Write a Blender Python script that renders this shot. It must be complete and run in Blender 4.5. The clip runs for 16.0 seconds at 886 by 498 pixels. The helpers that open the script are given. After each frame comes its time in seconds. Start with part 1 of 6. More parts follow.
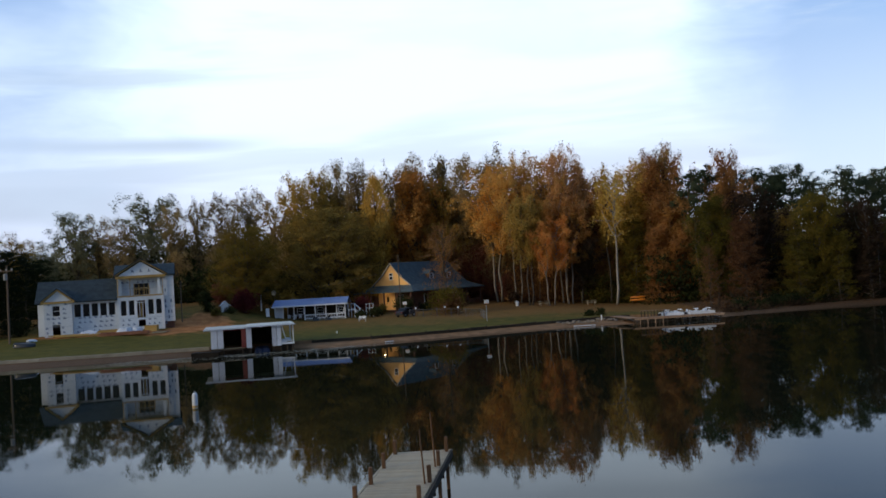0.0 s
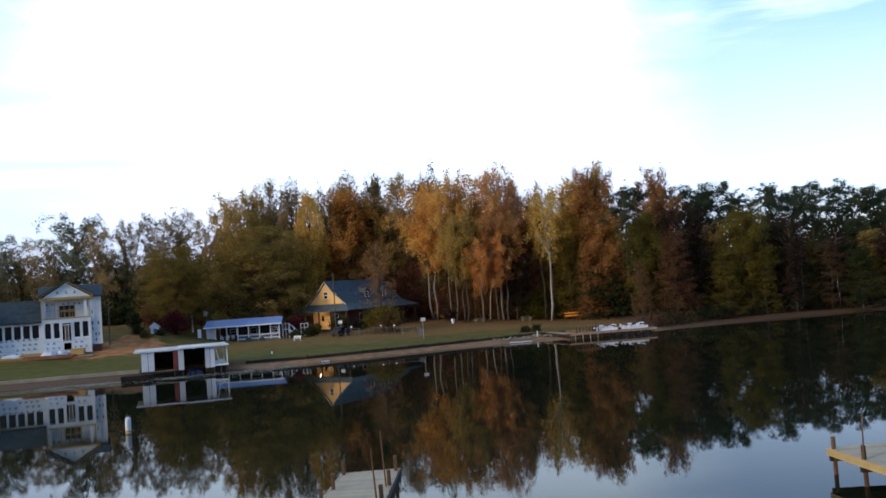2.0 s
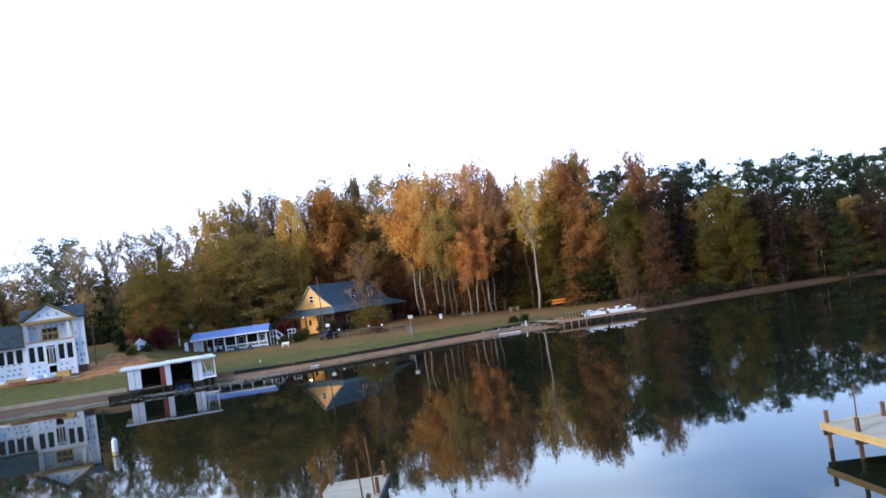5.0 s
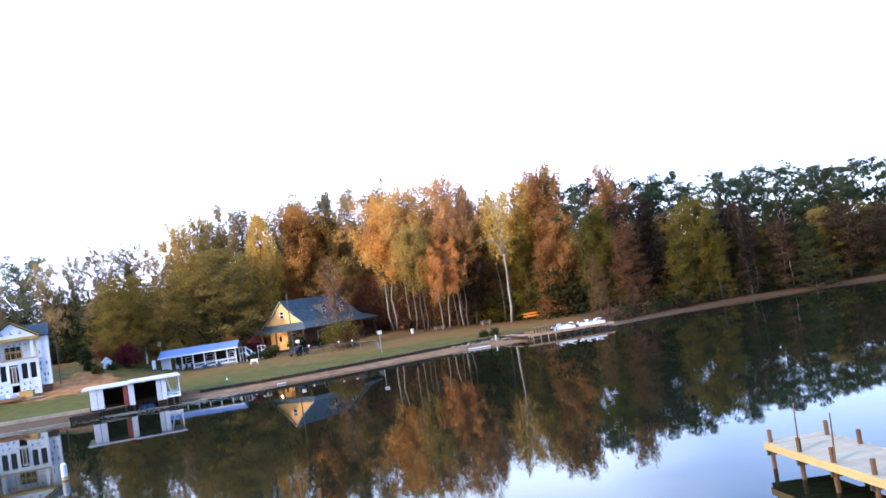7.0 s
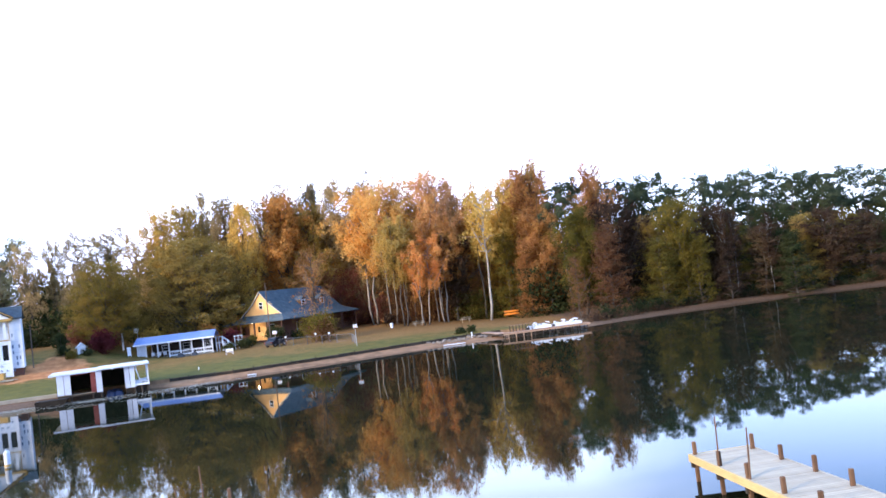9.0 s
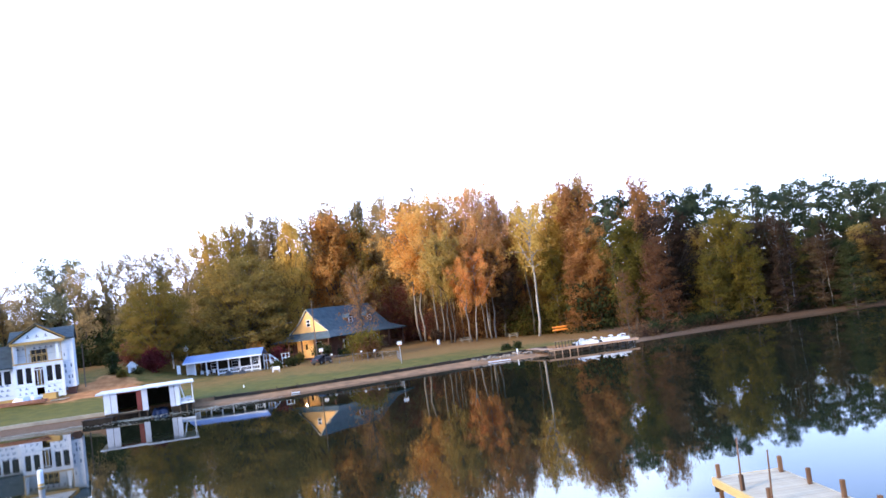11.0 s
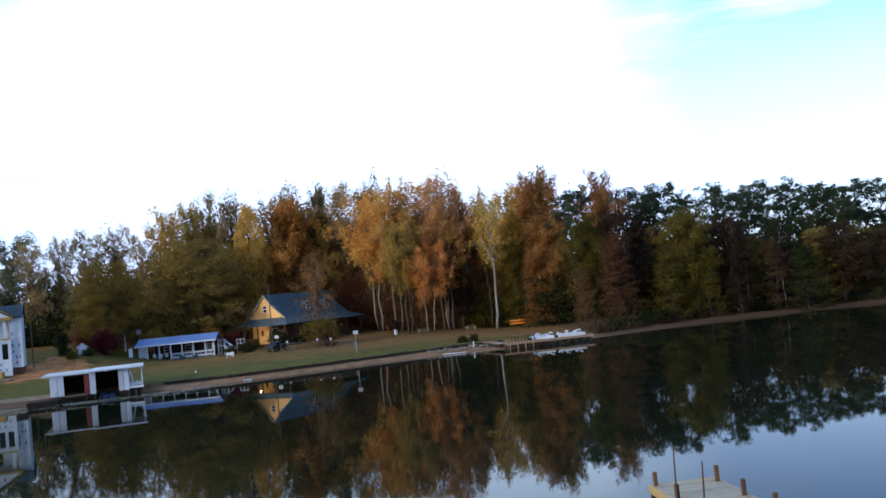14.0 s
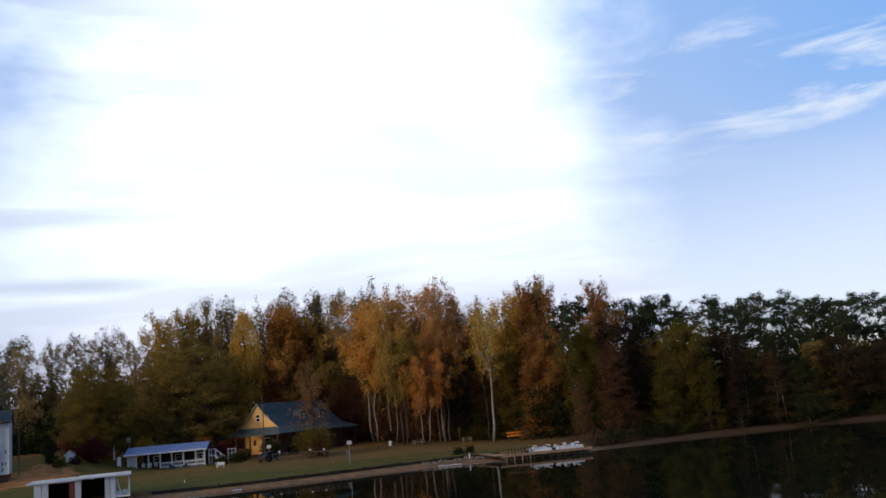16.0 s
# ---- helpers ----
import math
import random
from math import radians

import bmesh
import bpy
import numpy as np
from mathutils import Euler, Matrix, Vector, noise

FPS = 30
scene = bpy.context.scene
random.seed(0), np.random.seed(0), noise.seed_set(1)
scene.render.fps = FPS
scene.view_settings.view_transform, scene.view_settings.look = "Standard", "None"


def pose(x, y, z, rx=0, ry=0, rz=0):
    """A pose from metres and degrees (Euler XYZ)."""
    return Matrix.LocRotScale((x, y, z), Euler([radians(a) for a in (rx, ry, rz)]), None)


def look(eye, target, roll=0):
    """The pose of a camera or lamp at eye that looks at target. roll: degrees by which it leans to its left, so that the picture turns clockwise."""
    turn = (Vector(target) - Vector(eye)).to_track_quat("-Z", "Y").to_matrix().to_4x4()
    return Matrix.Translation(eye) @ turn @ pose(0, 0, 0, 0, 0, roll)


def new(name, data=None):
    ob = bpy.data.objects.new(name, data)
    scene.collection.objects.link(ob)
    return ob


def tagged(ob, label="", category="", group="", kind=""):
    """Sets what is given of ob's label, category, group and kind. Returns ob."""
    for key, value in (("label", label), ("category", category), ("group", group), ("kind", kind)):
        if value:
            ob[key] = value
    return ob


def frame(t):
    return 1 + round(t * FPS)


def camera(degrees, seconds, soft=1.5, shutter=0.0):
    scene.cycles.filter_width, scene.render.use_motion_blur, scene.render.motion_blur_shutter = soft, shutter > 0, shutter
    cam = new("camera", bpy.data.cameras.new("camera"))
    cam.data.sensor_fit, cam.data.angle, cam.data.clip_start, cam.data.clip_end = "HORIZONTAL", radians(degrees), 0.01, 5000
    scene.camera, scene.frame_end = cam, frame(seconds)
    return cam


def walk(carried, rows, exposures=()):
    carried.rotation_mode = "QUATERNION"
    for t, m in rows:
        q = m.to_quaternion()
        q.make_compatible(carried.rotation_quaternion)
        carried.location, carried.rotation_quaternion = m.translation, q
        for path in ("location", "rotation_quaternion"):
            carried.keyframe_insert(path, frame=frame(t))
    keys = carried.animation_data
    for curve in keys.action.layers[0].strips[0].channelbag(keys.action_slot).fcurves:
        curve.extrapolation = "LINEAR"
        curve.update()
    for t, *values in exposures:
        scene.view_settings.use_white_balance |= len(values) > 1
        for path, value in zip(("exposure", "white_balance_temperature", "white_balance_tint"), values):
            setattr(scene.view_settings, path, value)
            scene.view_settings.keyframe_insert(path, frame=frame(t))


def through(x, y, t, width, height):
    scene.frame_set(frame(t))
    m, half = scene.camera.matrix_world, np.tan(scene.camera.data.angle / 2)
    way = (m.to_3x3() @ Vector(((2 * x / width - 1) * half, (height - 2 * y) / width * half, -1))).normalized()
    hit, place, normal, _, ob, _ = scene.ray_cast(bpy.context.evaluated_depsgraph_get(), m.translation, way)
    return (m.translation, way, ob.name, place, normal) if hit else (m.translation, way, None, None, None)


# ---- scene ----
LENS = 52.78
ROWS = [
    (0.0, pose(0.000, 0.000, 7.199, 91.808, 3.482, 0.000)),
    (0.5, pose(-0.167, -0.051, 7.238, 91.755, 3.149, -2.513)),
    (1.0, pose(-0.366, 0.037, 7.218, 92.146, 4.379, -3.988)),
    (1.5, pose(-0.490, 0.156, 7.190, 92.322, 4.561, -3.616)),
    (2.0, pose(-0.536, 0.247, 7.158, 92.701, 4.132, -4.353)),
    (2.5, pose(-0.626, 0.361, 7.122, 92.429, 4.049, -5.525)),
    (3.0, pose(-0.693, 0.469, 7.133, 92.314, 5.812, -5.411)),
    (3.5, pose(-0.693, 0.567, 7.134, 92.606, 6.693, -4.947)),
    (3.7, pose(-0.654, 0.598, 7.102, 92.531, 7.534, -4.845)),
    (5.8, pose(0.339, 1.084, 7.312, 92.197, 8.591, -5.384)),
    (6.0, pose(0.471, 1.120, 7.300, 92.895, 9.142, -5.663)),
    (6.5, pose(0.865, 1.225, 7.292, 93.294, 9.576, -5.768)),
    (7.0, pose(1.366, 1.305, 7.326, 92.892, 8.617, -6.411)),
    (7.5, pose(1.895, 1.402, 7.341, 92.621, 8.875, -7.239)),
    (8.0, pose(2.479, 1.504, 7.287, 93.175, 8.929, -7.091)),
    (8.2, pose(2.732, 1.546, 7.253, 92.976, 9.348, -7.116)),
    (10.3, pose(5.191, 2.258, 7.099, 92.333, 1.860, -5.767)),
    (10.5, pose(5.292, 2.366, 7.034, 92.777, 5.578, -4.523)),
    (11.0, pose(5.464, 2.621, 6.977, 93.985, 7.409, -3.045)),
    (11.5, pose(5.651, 2.798, 7.004, 94.120, 6.746, -3.543)),
    (12.0, pose(5.853, 2.897, 7.034, 93.631, 5.034, -4.145)),
    (12.5, pose(5.963, 2.961, 7.023, 94.883, 2.916, -4.692)),
    (13.0, pose(6.012, 3.009, 7.061, 94.631, 4.208, -4.453)),
    (13.5, pose(6.066, 3.057, 7.166, 93.383, 7.502, -4.225)),
    (14.0, pose(6.181, 3.075, 7.242, 92.975, 5.687, -5.455)),
    (14.5, pose(6.283, 3.108, 7.285, 92.833, 4.819, -5.137)),
    (15.0, pose(6.337, 3.117, 7.204, 94.254, 5.687, -5.004)),
    (15.5, pose(6.323, 3.065, 7.013, 97.032, 4.655, -5.121)),
    (16.0, pose(6.275, 2.974, 6.771, 100.143, 5.023, -5.644)),
]
cam = camera(LENS, 16.0, soft=1.6)
walk(cam, ROWS, exposures=[(0.0, -1.25, 6180, 4), (1.5, -1.15, 6050, 4), (2.0, -0.65, 5950, 3), (2.7, -0.6, 5850, 3), (3.5, -0.3, 5480, 2), (5.8, 0.55, 5470, 11), (8.2, 1.0, 5560, 13), (10.3, 1.0, 5560, 13),
                           (12.0, 0.85, 5600, 13), (13.0, 0.25, 5560, 9), (13.5, -0.3, 5460, 5), (14.5, -0.45, 5420, 4), (15.3, -0.1, 5900, 9), (16.0, -1.25, 6500, 9)])

# ---- world and sun ----
SUN_AZ, SUN_EL = 238.0, 17.0      # degrees clockwise from +y, and above the horizon


class Nodes:
    """Short hand for building a node tree."""

    def __init__(self, tree):
        self.tree = tree

    def add(self, kind, **given):
        n = self.tree.nodes.new(kind)
        for k, v in given.items():
            if k in ("operation", "blend_type", "data_type"):
                if k == "operation":
                    n.operation = v
                elif k == "blend_type":
                    n.blend_type = v
                else:
                    n.data_type = v
        return n

    def link(self, a, b):
        self.tree.links.new(a, b)

    def put(self, socket, value):
        if isinstance(value, bpy.types.NodeSocket):
            self.link(value, socket)
        elif value is not None:
            socket.default_value = value

    def math(self, op, a, b=None, c=None, clamp=False):
        n = self.add("ShaderNodeMath", operation=op)
        n.use_clamp = clamp
        for i, v in enumerate((a, b, c)):
            self.put(n.inputs[i], v)
        return n.outputs[0]

    def noise(self, vector, scale, detail=3.0, rough=0.55, distort=0.0):
        n = self.add("ShaderNodeTexNoise")
        self.put(n.inputs["Vector"], vector)
        n.inputs["Scale"].default_value = scale
        n.inputs["Detail"].default_value = detail
        n.inputs["Roughness"].default_value = rough
        n.inputs["Distortion"].default_value = distort
        return n.outputs["Fac"]

    def ramp(self, value, stops):
        n = self.add("ShaderNodeValToRGB")
        self.put(n.inputs[0], value)
        e = n.color_ramp.elements
        while len(e) < len(stops):
            e.new(0.5)
        for el, (at, col) in zip(e, stops):
            el.position = at
            el.color = (*col, 1) if not isinstance(col, (int, float)) else (col, col, col, 1)
        return n.outputs[0]

    def mix(self, fac, a, b, blend="MIX"):
        n = self.add("ShaderNodeMix", data_type="RGBA", blend_type=blend)
        self.put(n.inputs[0], fac)
        for i, v in ((6, a), (7, b)):
            self.put(n.inputs[i], (*v, 1) if isinstance(v, tuple) else v)
        return n.outputs[2]

    def mapped(self, vector, scale=(1, 1, 1), loc=(0, 0, 0)):
        n = self.add("ShaderNodeMapping")
        self.put(n.inputs[0], vector)
        n.inputs["Location"].default_value = loc
        n.inputs["Scale"].default_value = scale
        return n.outputs[0]

    def smooth(self, value, lo, hi):
        n = self.add("ShaderNodeMapRange")
        n.interpolation_type = "SMOOTHSTEP"
        self.put(n.inputs[0], value)
        n.inputs[1].default_value, n.inputs[2].default_value = lo, hi
        return n.outputs[0]


world = bpy.data.worlds.new("evening_sky")
scene.world = world
world.use_nodes = True
wn = Nodes(world.node_tree)
world.node_tree.nodes.clear()
sky = wn.add("ShaderNodeTexSky")
sky.sky_type = "NISHITA"
sky.sun_disc = False
sky.sun_elevation, sky.sun_rotation = radians(SUN_EL), radians(SUN_AZ)
direction = wn.add("ShaderNodeTexCoord").outputs["Generated"]
sep = wn.add("ShaderNodeSeparateXYZ")
wn.link(direction, sep.inputs[0])
azimuth = wn.math("MULTIPLY", wn.math("ARCTAN2", sep.outputs[0], sep.outputs[1]), 57.2958)
elevation = wn.math("MULTIPLY", wn.math("ARCSINE", sep.outputs[2]), 57.2958)
# clear blue of the sky, from the horizon's pale haze to deeper blue
blue = wn.ramp(wn.math("DIVIDE", elevation, 60.0, clamp=True), [(0.0, (0.88, 0.92, 1.14)), (0.12, (0.74, 0.82, 1.08)), (0.25, (0.43, 0.58, 0.95)), (0.42, (0.33, 0.55, 1.04)), (1.0, (0.14, 0.28, 0.66))])
deep = wn.math("MULTIPLY", wn.smooth(azimuth, 19.0, 37.0), wn.smooth(elevation, 11.0, 19.0))
blue = wn.mix(deep, blue, (0.23, 0.47, 0.97))
blue = wn.mix(0.05, blue, sky.outputs[0], "ADD")
# high cloud: bands stretched along the horizon
flat = wn.mapped(direction, (1.0, 1.0, 3.0))
broad = wn.noise(flat, 1.6, 4.0, 0.55, 0.6)
streak = wn.noise(wn.mapped(direction, (1.4, 1.4, 3.0), (3.1, 0.4, 0.0)), 3.6, 5.0, 0.55, 0.4)
clear_right = wn.smooth(azimuth, 11.0, 20.5)
clear_left = wn.smooth(wn.math("MULTIPLY", azimuth, -1.0), 9.0, 24.0)
clear = wn.math("MAXIMUM", wn.math("ADD", clear_right, wn.math("MULTIPLY", wn.smooth(azimuth, 19.0, 27.0), 0.6)), wn.math("MULTIPLY", clear_left, 0.74))
cover = wn.math("ADD", wn.math("SUBTRACT", 1.15, clear), wn.math("MULTIPLY", wn.math("SUBTRACT", broad, 0.5), 1.3))
cover = wn.math("ADD", cover, wn.math("MULTIPLY", wn.math("SUBTRACT", streak, 0.52), 1.5))
cover = wn.math("ADD", cover, wn.math("MULTIPLY", wn.math("SUBTRACT", 1.0, wn.smooth(elevation, 0.0, 13.0)), 0.45))
cover = wn.smooth(cover, 0.0, 1.05)
grey = wn.noise(wn.mapped(direction, (1.0, 1.0, 8.0), (0.3, 2.0, 0.0)), 2.6, 4.0, 0.55, 0.3)
low = wn.math("SUBTRACT", 1.0, wn.smooth(elevation, 3.0, 20.0))
left = wn.smooth(wn.math("MULTIPLY", azimuth, -1.0), 2.0, 22.0)
heavy = wn.math("MAXIMUM", wn.math("ADD", 0.05, wn.math("MULTIPLY", low, 0.30)), wn.math("MULTIPLY", left, 0.50))
shade = wn.math("MULTIPLY", wn.smooth(grey, 0.42, 0.62), heavy)
band_low = wn.math("MULTIPLY", wn.smooth(elevation, 3.6, 5.2), wn.math("SUBTRACT", 1.0, wn.smooth(elevation, 6.2, 8.5)))
shade = wn.math("MAXIMUM", shade, wn.math("MULTIPLY", wn.math("MULTIPLY", band_low, wn.smooth(wn.math("MULTIPLY", azimuth, -1.0), 13.0, 22.0)), 0.6))
shade = wn.math("MAXIMUM", shade, wn.math("MULTIPLY", wn.smooth(wn.math("MULTIPLY", azimuth, -1.0), 13.0, 25.0), 0.22))
# one long dark bar of cloud on the left
bar = wn.math("ABSOLUTE", wn.math("SUBTRACT", wn.math("ADD", elevation, wn.math("MULTIPLY", broad, 1.6)), 10.0))
bar = wn.math("MULTIPLY", wn.math("SUBTRACT", 1.0, wn.smooth(bar, 0.0, 0.9)), wn.smooth(wn.math("MULTIPLY", azimuth, -1.0), 8.0, 16.0))
shade = wn.math("MAXIMUM", shade, wn.math("MULTIPLY", bar, 0.55))
bright = wn.mix(wn.smooth(elevation, 3.0, 12.0), (1.20, 1.25, 1.58), (1.38, 1.54, 1.82))
cloud = wn.mix(shade, bright, (0.52, 0.60, 0.75))
total = wn.mix(cover, blue, cloud)
# thin bright cirrus over the clear part
wisp = wn.noise(wn.mapped(direction, (1.5, 1.5, 7.0), (1.7, 0.2, 0.55)), 4.2, 5.0, 0.58, 0.35)
band = wn.math("MULTIPLY", wn.smooth(elevation, 12.5, 16.0), wn.math("SUBTRACT", 1.0, wn.smooth(elevation, 19.0, 24.0)))
band = wn.math("MULTIPLY", band, wn.smooth(azimuth, 14.0, 21.0))
total = wn.mix(wn.math("MULTIPLY", wn.math("MULTIPLY", wn.smooth(wisp, 0.50, 0.70), band), 0.75), total, (1.12, 1.20, 1.36))
# the evening's brightness lies ahead and fades round to the opposite side
glow = wn.math("COSINE", wn.math("DIVIDE", wn.math("ADD", azimuth, 6.0), 57.2958))
glow = wn.math("MULTIPLY_ADD", wn.smooth(glow, -0.5, 0.8), 0.88, 0.90)
back = wn.add("ShaderNodeBackground")
wn.link(total, back.inputs[0])
wn.link(glow, back.inputs[1])
wn.link(back.outputs[0], wn.add("ShaderNodeOutputWorld").inputs[0])

sun_data = bpy.data.lights.new("sun", "SUN")
sun_data.energy, sun_data.angle, sun_data.color = 3.4, radians(9), (1.0, 0.79, 0.54)
sun = new("sun", sun_data)
sa, se = radians(SUN_AZ), radians(SUN_EL)
sun.matrix_world = look((60 * math.sin(sa), 60 * math.cos(sa), 40), (60 * math.sin(sa) - math.sin(sa) * math.cos(se), 60 * math.cos(sa) - math.cos(sa) * math.cos(se), 40 - math.sin(se)))

# ---- materials ----


def material(name):
    m = bpy.data.materials.new(name)
    m.use_nodes = True
    n = Nodes(m.node_tree)
    b = m.node_tree.nodes["Principled BSDF"]
    co = n.add("ShaderNodeTexCoord").outputs["Object"]
    return m, n, b, co


def bump(n, b, height, strength=0.4, distance=0.02):
    k = n.add("ShaderNodeBump")
    k.inputs["Strength"].default_value = strength
    k.inputs["Distance"].default_value = distance
    n.link(height, k.inputs["Height"])
    n.link(k.outputs[0], b.inputs["Normal"])


def surface(name, dark, light, scale=3.0, rough=0.7, metal=0.0, stretch=(1, 1, 1), relief=0.3, depth=0.01, per_piece=0.12):
    """A worn, two-scale surface between two colours."""
    m, n, b, co = material(name)
    v = n.mapped(co, stretch)
    big = n.noise(v, scale * 0.22, 3.0)
    fine = n.noise(v, scale * 2.5, 5.0, 0.65)
    f = n.math("ADD", n.math("MULTIPLY", big, 0.55), n.math("MULTIPLY", fine, 0.45))
    col = n.ramp(f, [(0.32, dark), (0.68, light)])
    info = n.add("ShaderNodeObjectInfo")
    shift = n.math("ADD", 1.0 - per_piece, n.math("MULTIPLY", info.outputs["Random"], 2 * per_piece))
    hsv = n.add("ShaderNodeHueSaturation")
    n.link(col, hsv.inputs["Color"])
    n.link(shift, hsv.inputs["Value"])
    n.link(hsv.outputs[0], b.inputs["Base Color"])
    b.inputs["Roughness"].default_value = rough
    b.inputs["Specular IOR Level"].default_value = 0.5 if rough < 0.7 else 0.2
    b.inputs["Metallic"].default_value = metal
    bump(n, b, fine, relief, depth)
    return m


def leaf_material(name, colours, through=0.5):
    """Foliage that varies from leaf to leaf and from tree to tree."""
    m = bpy.data.materials.new(name)
    m.use_nodes = True
    n = Nodes(m.node_tree)
    m.node_tree.nodes.clear()
    geo = n.add("ShaderNodeNewGeometry")
    info = n.add("ShaderNodeObjectInfo")
    co = n.add("ShaderNodeTexCoord").outputs["Object"]
    clump = n.noise(co, 0.35, 2.0)
    f = n.math("ADD", n.math("MULTIPLY", geo.outputs["Random Per Island"], 0.22), n.math("MULTIPLY", clump, 0.98))
    f = n.math("ADD", f, n.math("MULTIPLY", n.math("SUBTRACT", info.outputs["Random"], 0.5), 0.30))
    steps = [(0.25 + 0.6 * i / (len(colours) - 1), c) for i, c in enumerate(colours)]
    col = n.ramp(f, steps)
    d, t, mx = n.add("ShaderNodeBsdfDiffuse"), n.add("ShaderNodeBsdfTranslucent"), n.add("ShaderNodeMixShader")
    n.link(col, d.inputs[0])
    n.link(col, t.inputs[0])
    mx.inputs[0].default_value = through
    n.link(d.outputs[0], mx.inputs[1])
    n.link(t.outputs[0], mx.inputs[2])
    n.link(mx.outputs[0], n.add("ShaderNodeOutputMaterial").inputs[0])
    return m


M_BARK = surface("bark_grey", (0.05, 0.04, 0.03), (0.16, 0.13, 0.10), 4.0, 0.9, stretch=(1, 1, 0.2), relief=0.8, depth=0.03)
M_BARK_WHITE = surface("bark_white", (0.18, 0.165, 0.145), (0.42, 0.39, 0.35), 3.0, 0.85, stretch=(1, 1, 0.3), relief=0.5, depth=0.02)
M_BARK_PALE = surface("bark_pale", (0.13, 0.11, 0.09), (0.34, 0.30, 0.25), 3.0, 0.85, stretch=(1, 1, 0.3), relief=0.5, depth=0.02)
LEAVES = {
    "orange": leaf_material("leaves_orange", [(0.287, 0.132, 0.037), (0.517, 0.242, 0.061), (0.728, 0.364, 0.089), (0.766, 0.462, 0.118)]),
    "gold": leaf_material("leaves_gold", [(0.224, 0.155, 0.044), (0.424, 0.281, 0.066), (0.659, 0.424, 0.091), (0.777, 0.516, 0.118)]),
    "green": leaf_material("leaves_green", [(0.070, 0.061, 0.015), (0.120, 0.100, 0.023), (0.184, 0.135, 0.029), (0.259, 0.161, 0.036)]),
    # dark green that also carries the right wood's shade in its colour
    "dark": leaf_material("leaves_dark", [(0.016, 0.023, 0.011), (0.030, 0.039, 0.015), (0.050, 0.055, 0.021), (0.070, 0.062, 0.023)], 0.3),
    "fir": leaf_material("leaves_fir", [(0.026, 0.040, 0.026), (0.046, 0.064, 0.038), (0.074, 0.090, 0.050), (0.098, 0.102, 0.056)], 0.3),
    "rust": leaf_material("leaves_rust", [(0.185, 0.087, 0.034), (0.334, 0.156, 0.055), (0.469, 0.231, 0.076), (0.520, 0.301, 0.082)]),
    # rust darkened, chiefly for trees of the shaded right wood
    "russet": leaf_material("leaves_russet", [(0.066, 0.035, 0.019), (0.139, 0.068, 0.034), (0.220, 0.109, 0.050), (0.241, 0.144, 0.047)]),
    "red": leaf_material("leaves_red", [(0.294, 0.099, 0.036), (0.588, 0.207, 0.060), (0.748, 0.321, 0.092), (0.735, 0.390, 0.111)]),
    "olive": leaf_material("leaves_olive", [(0.148, 0.108, 0.029), (0.257, 0.176, 0.046), (0.375, 0.246, 0.057), (0.502, 0.305, 0.070)]),
    "lime": leaf_material("leaves_lime", [(0.224, 0.164, 0.045), (0.385, 0.266, 0.071), (0.563, 0.372, 0.090), (0.753, 0.460, 0.110)]),
    "blush": leaf_material("leaves_blush", [(0.345, 0.183, 0.083), (0.578, 0.316, 0.132), (0.739, 0.429, 0.180), (0.692, 0.439, 0.153)]),
    "tan": leaf_material("leaves_tan", [(0.282, 0.160, 0.051), (0.492, 0.277, 0.084), (0.656, 0.385, 0.112), (0.678, 0.428, 0.119)]),
    "dun": leaf_material("leaves_dun", [(0.133, 0.103, 0.056), (0.253, 0.190, 0.093), (0.388, 0.274, 0.125), (0.483, 0.328, 0.131)]),
    "pale": leaf_material("leaves_pale", [(0.140, 0.136, 0.082), (0.237, 0.230, 0.130), (0.320, 0.291, 0.164)]),
    # brown leaves darkened; the wood's shade is put into this colour
    "dim_brown": leaf_material("leaves_dim_brown", [(0.019, 0.017, 0.011), (0.040, 0.027, 0.019), (0.070, 0.042, 0.026), (0.097, 0.065, 0.031)], 0.3),
    "maroon": leaf_material("leaves_maroon", [(0.106, 0.042, 0.033), (0.235, 0.090, 0.059), (0.352, 0.144, 0.083)]),
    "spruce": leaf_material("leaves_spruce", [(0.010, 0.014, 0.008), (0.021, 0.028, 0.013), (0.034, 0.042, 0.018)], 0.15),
    # olive darkened to hold the right wood's shade in the leaves
    "dim_olive": leaf_material("leaves_dim_olive", [(0.041, 0.042, 0.012), (0.082, 0.073, 0.017), (0.141, 0.113, 0.022), (0.229, 0.159, 0.028)]),
    "wine": leaf_material("leaves_wine", [(0.056, 0.013, 0.014), (0.120, 0.027, 0.027), (0.176, 0.046, 0.038)], 0.25),
}


def part(name, bm, mat, parent=None, label="", smooth=False):
    me = bpy.data.meshes.new(name)
    bm.normal_update()
    bm.to_mesh(me)
    bm.free()
    me.materials.append(mat)
    if smooth:
        me.polygons.foreach_set("use_smooth", [True] * len(me.polygons))
    ob = new(name, me)
    ob.parent = parent
    if label:
        ob["label"] = label
    return ob


def thing(name, label, category, at=(0, 0, 0), turn=0.0, group="", kind=""):
    e = new(name)
    e.empty_display_size = 0.3
    e.matrix_basis = pose(*at, 0, 0, turn)
    return tagged(e, label, category, group, kind)


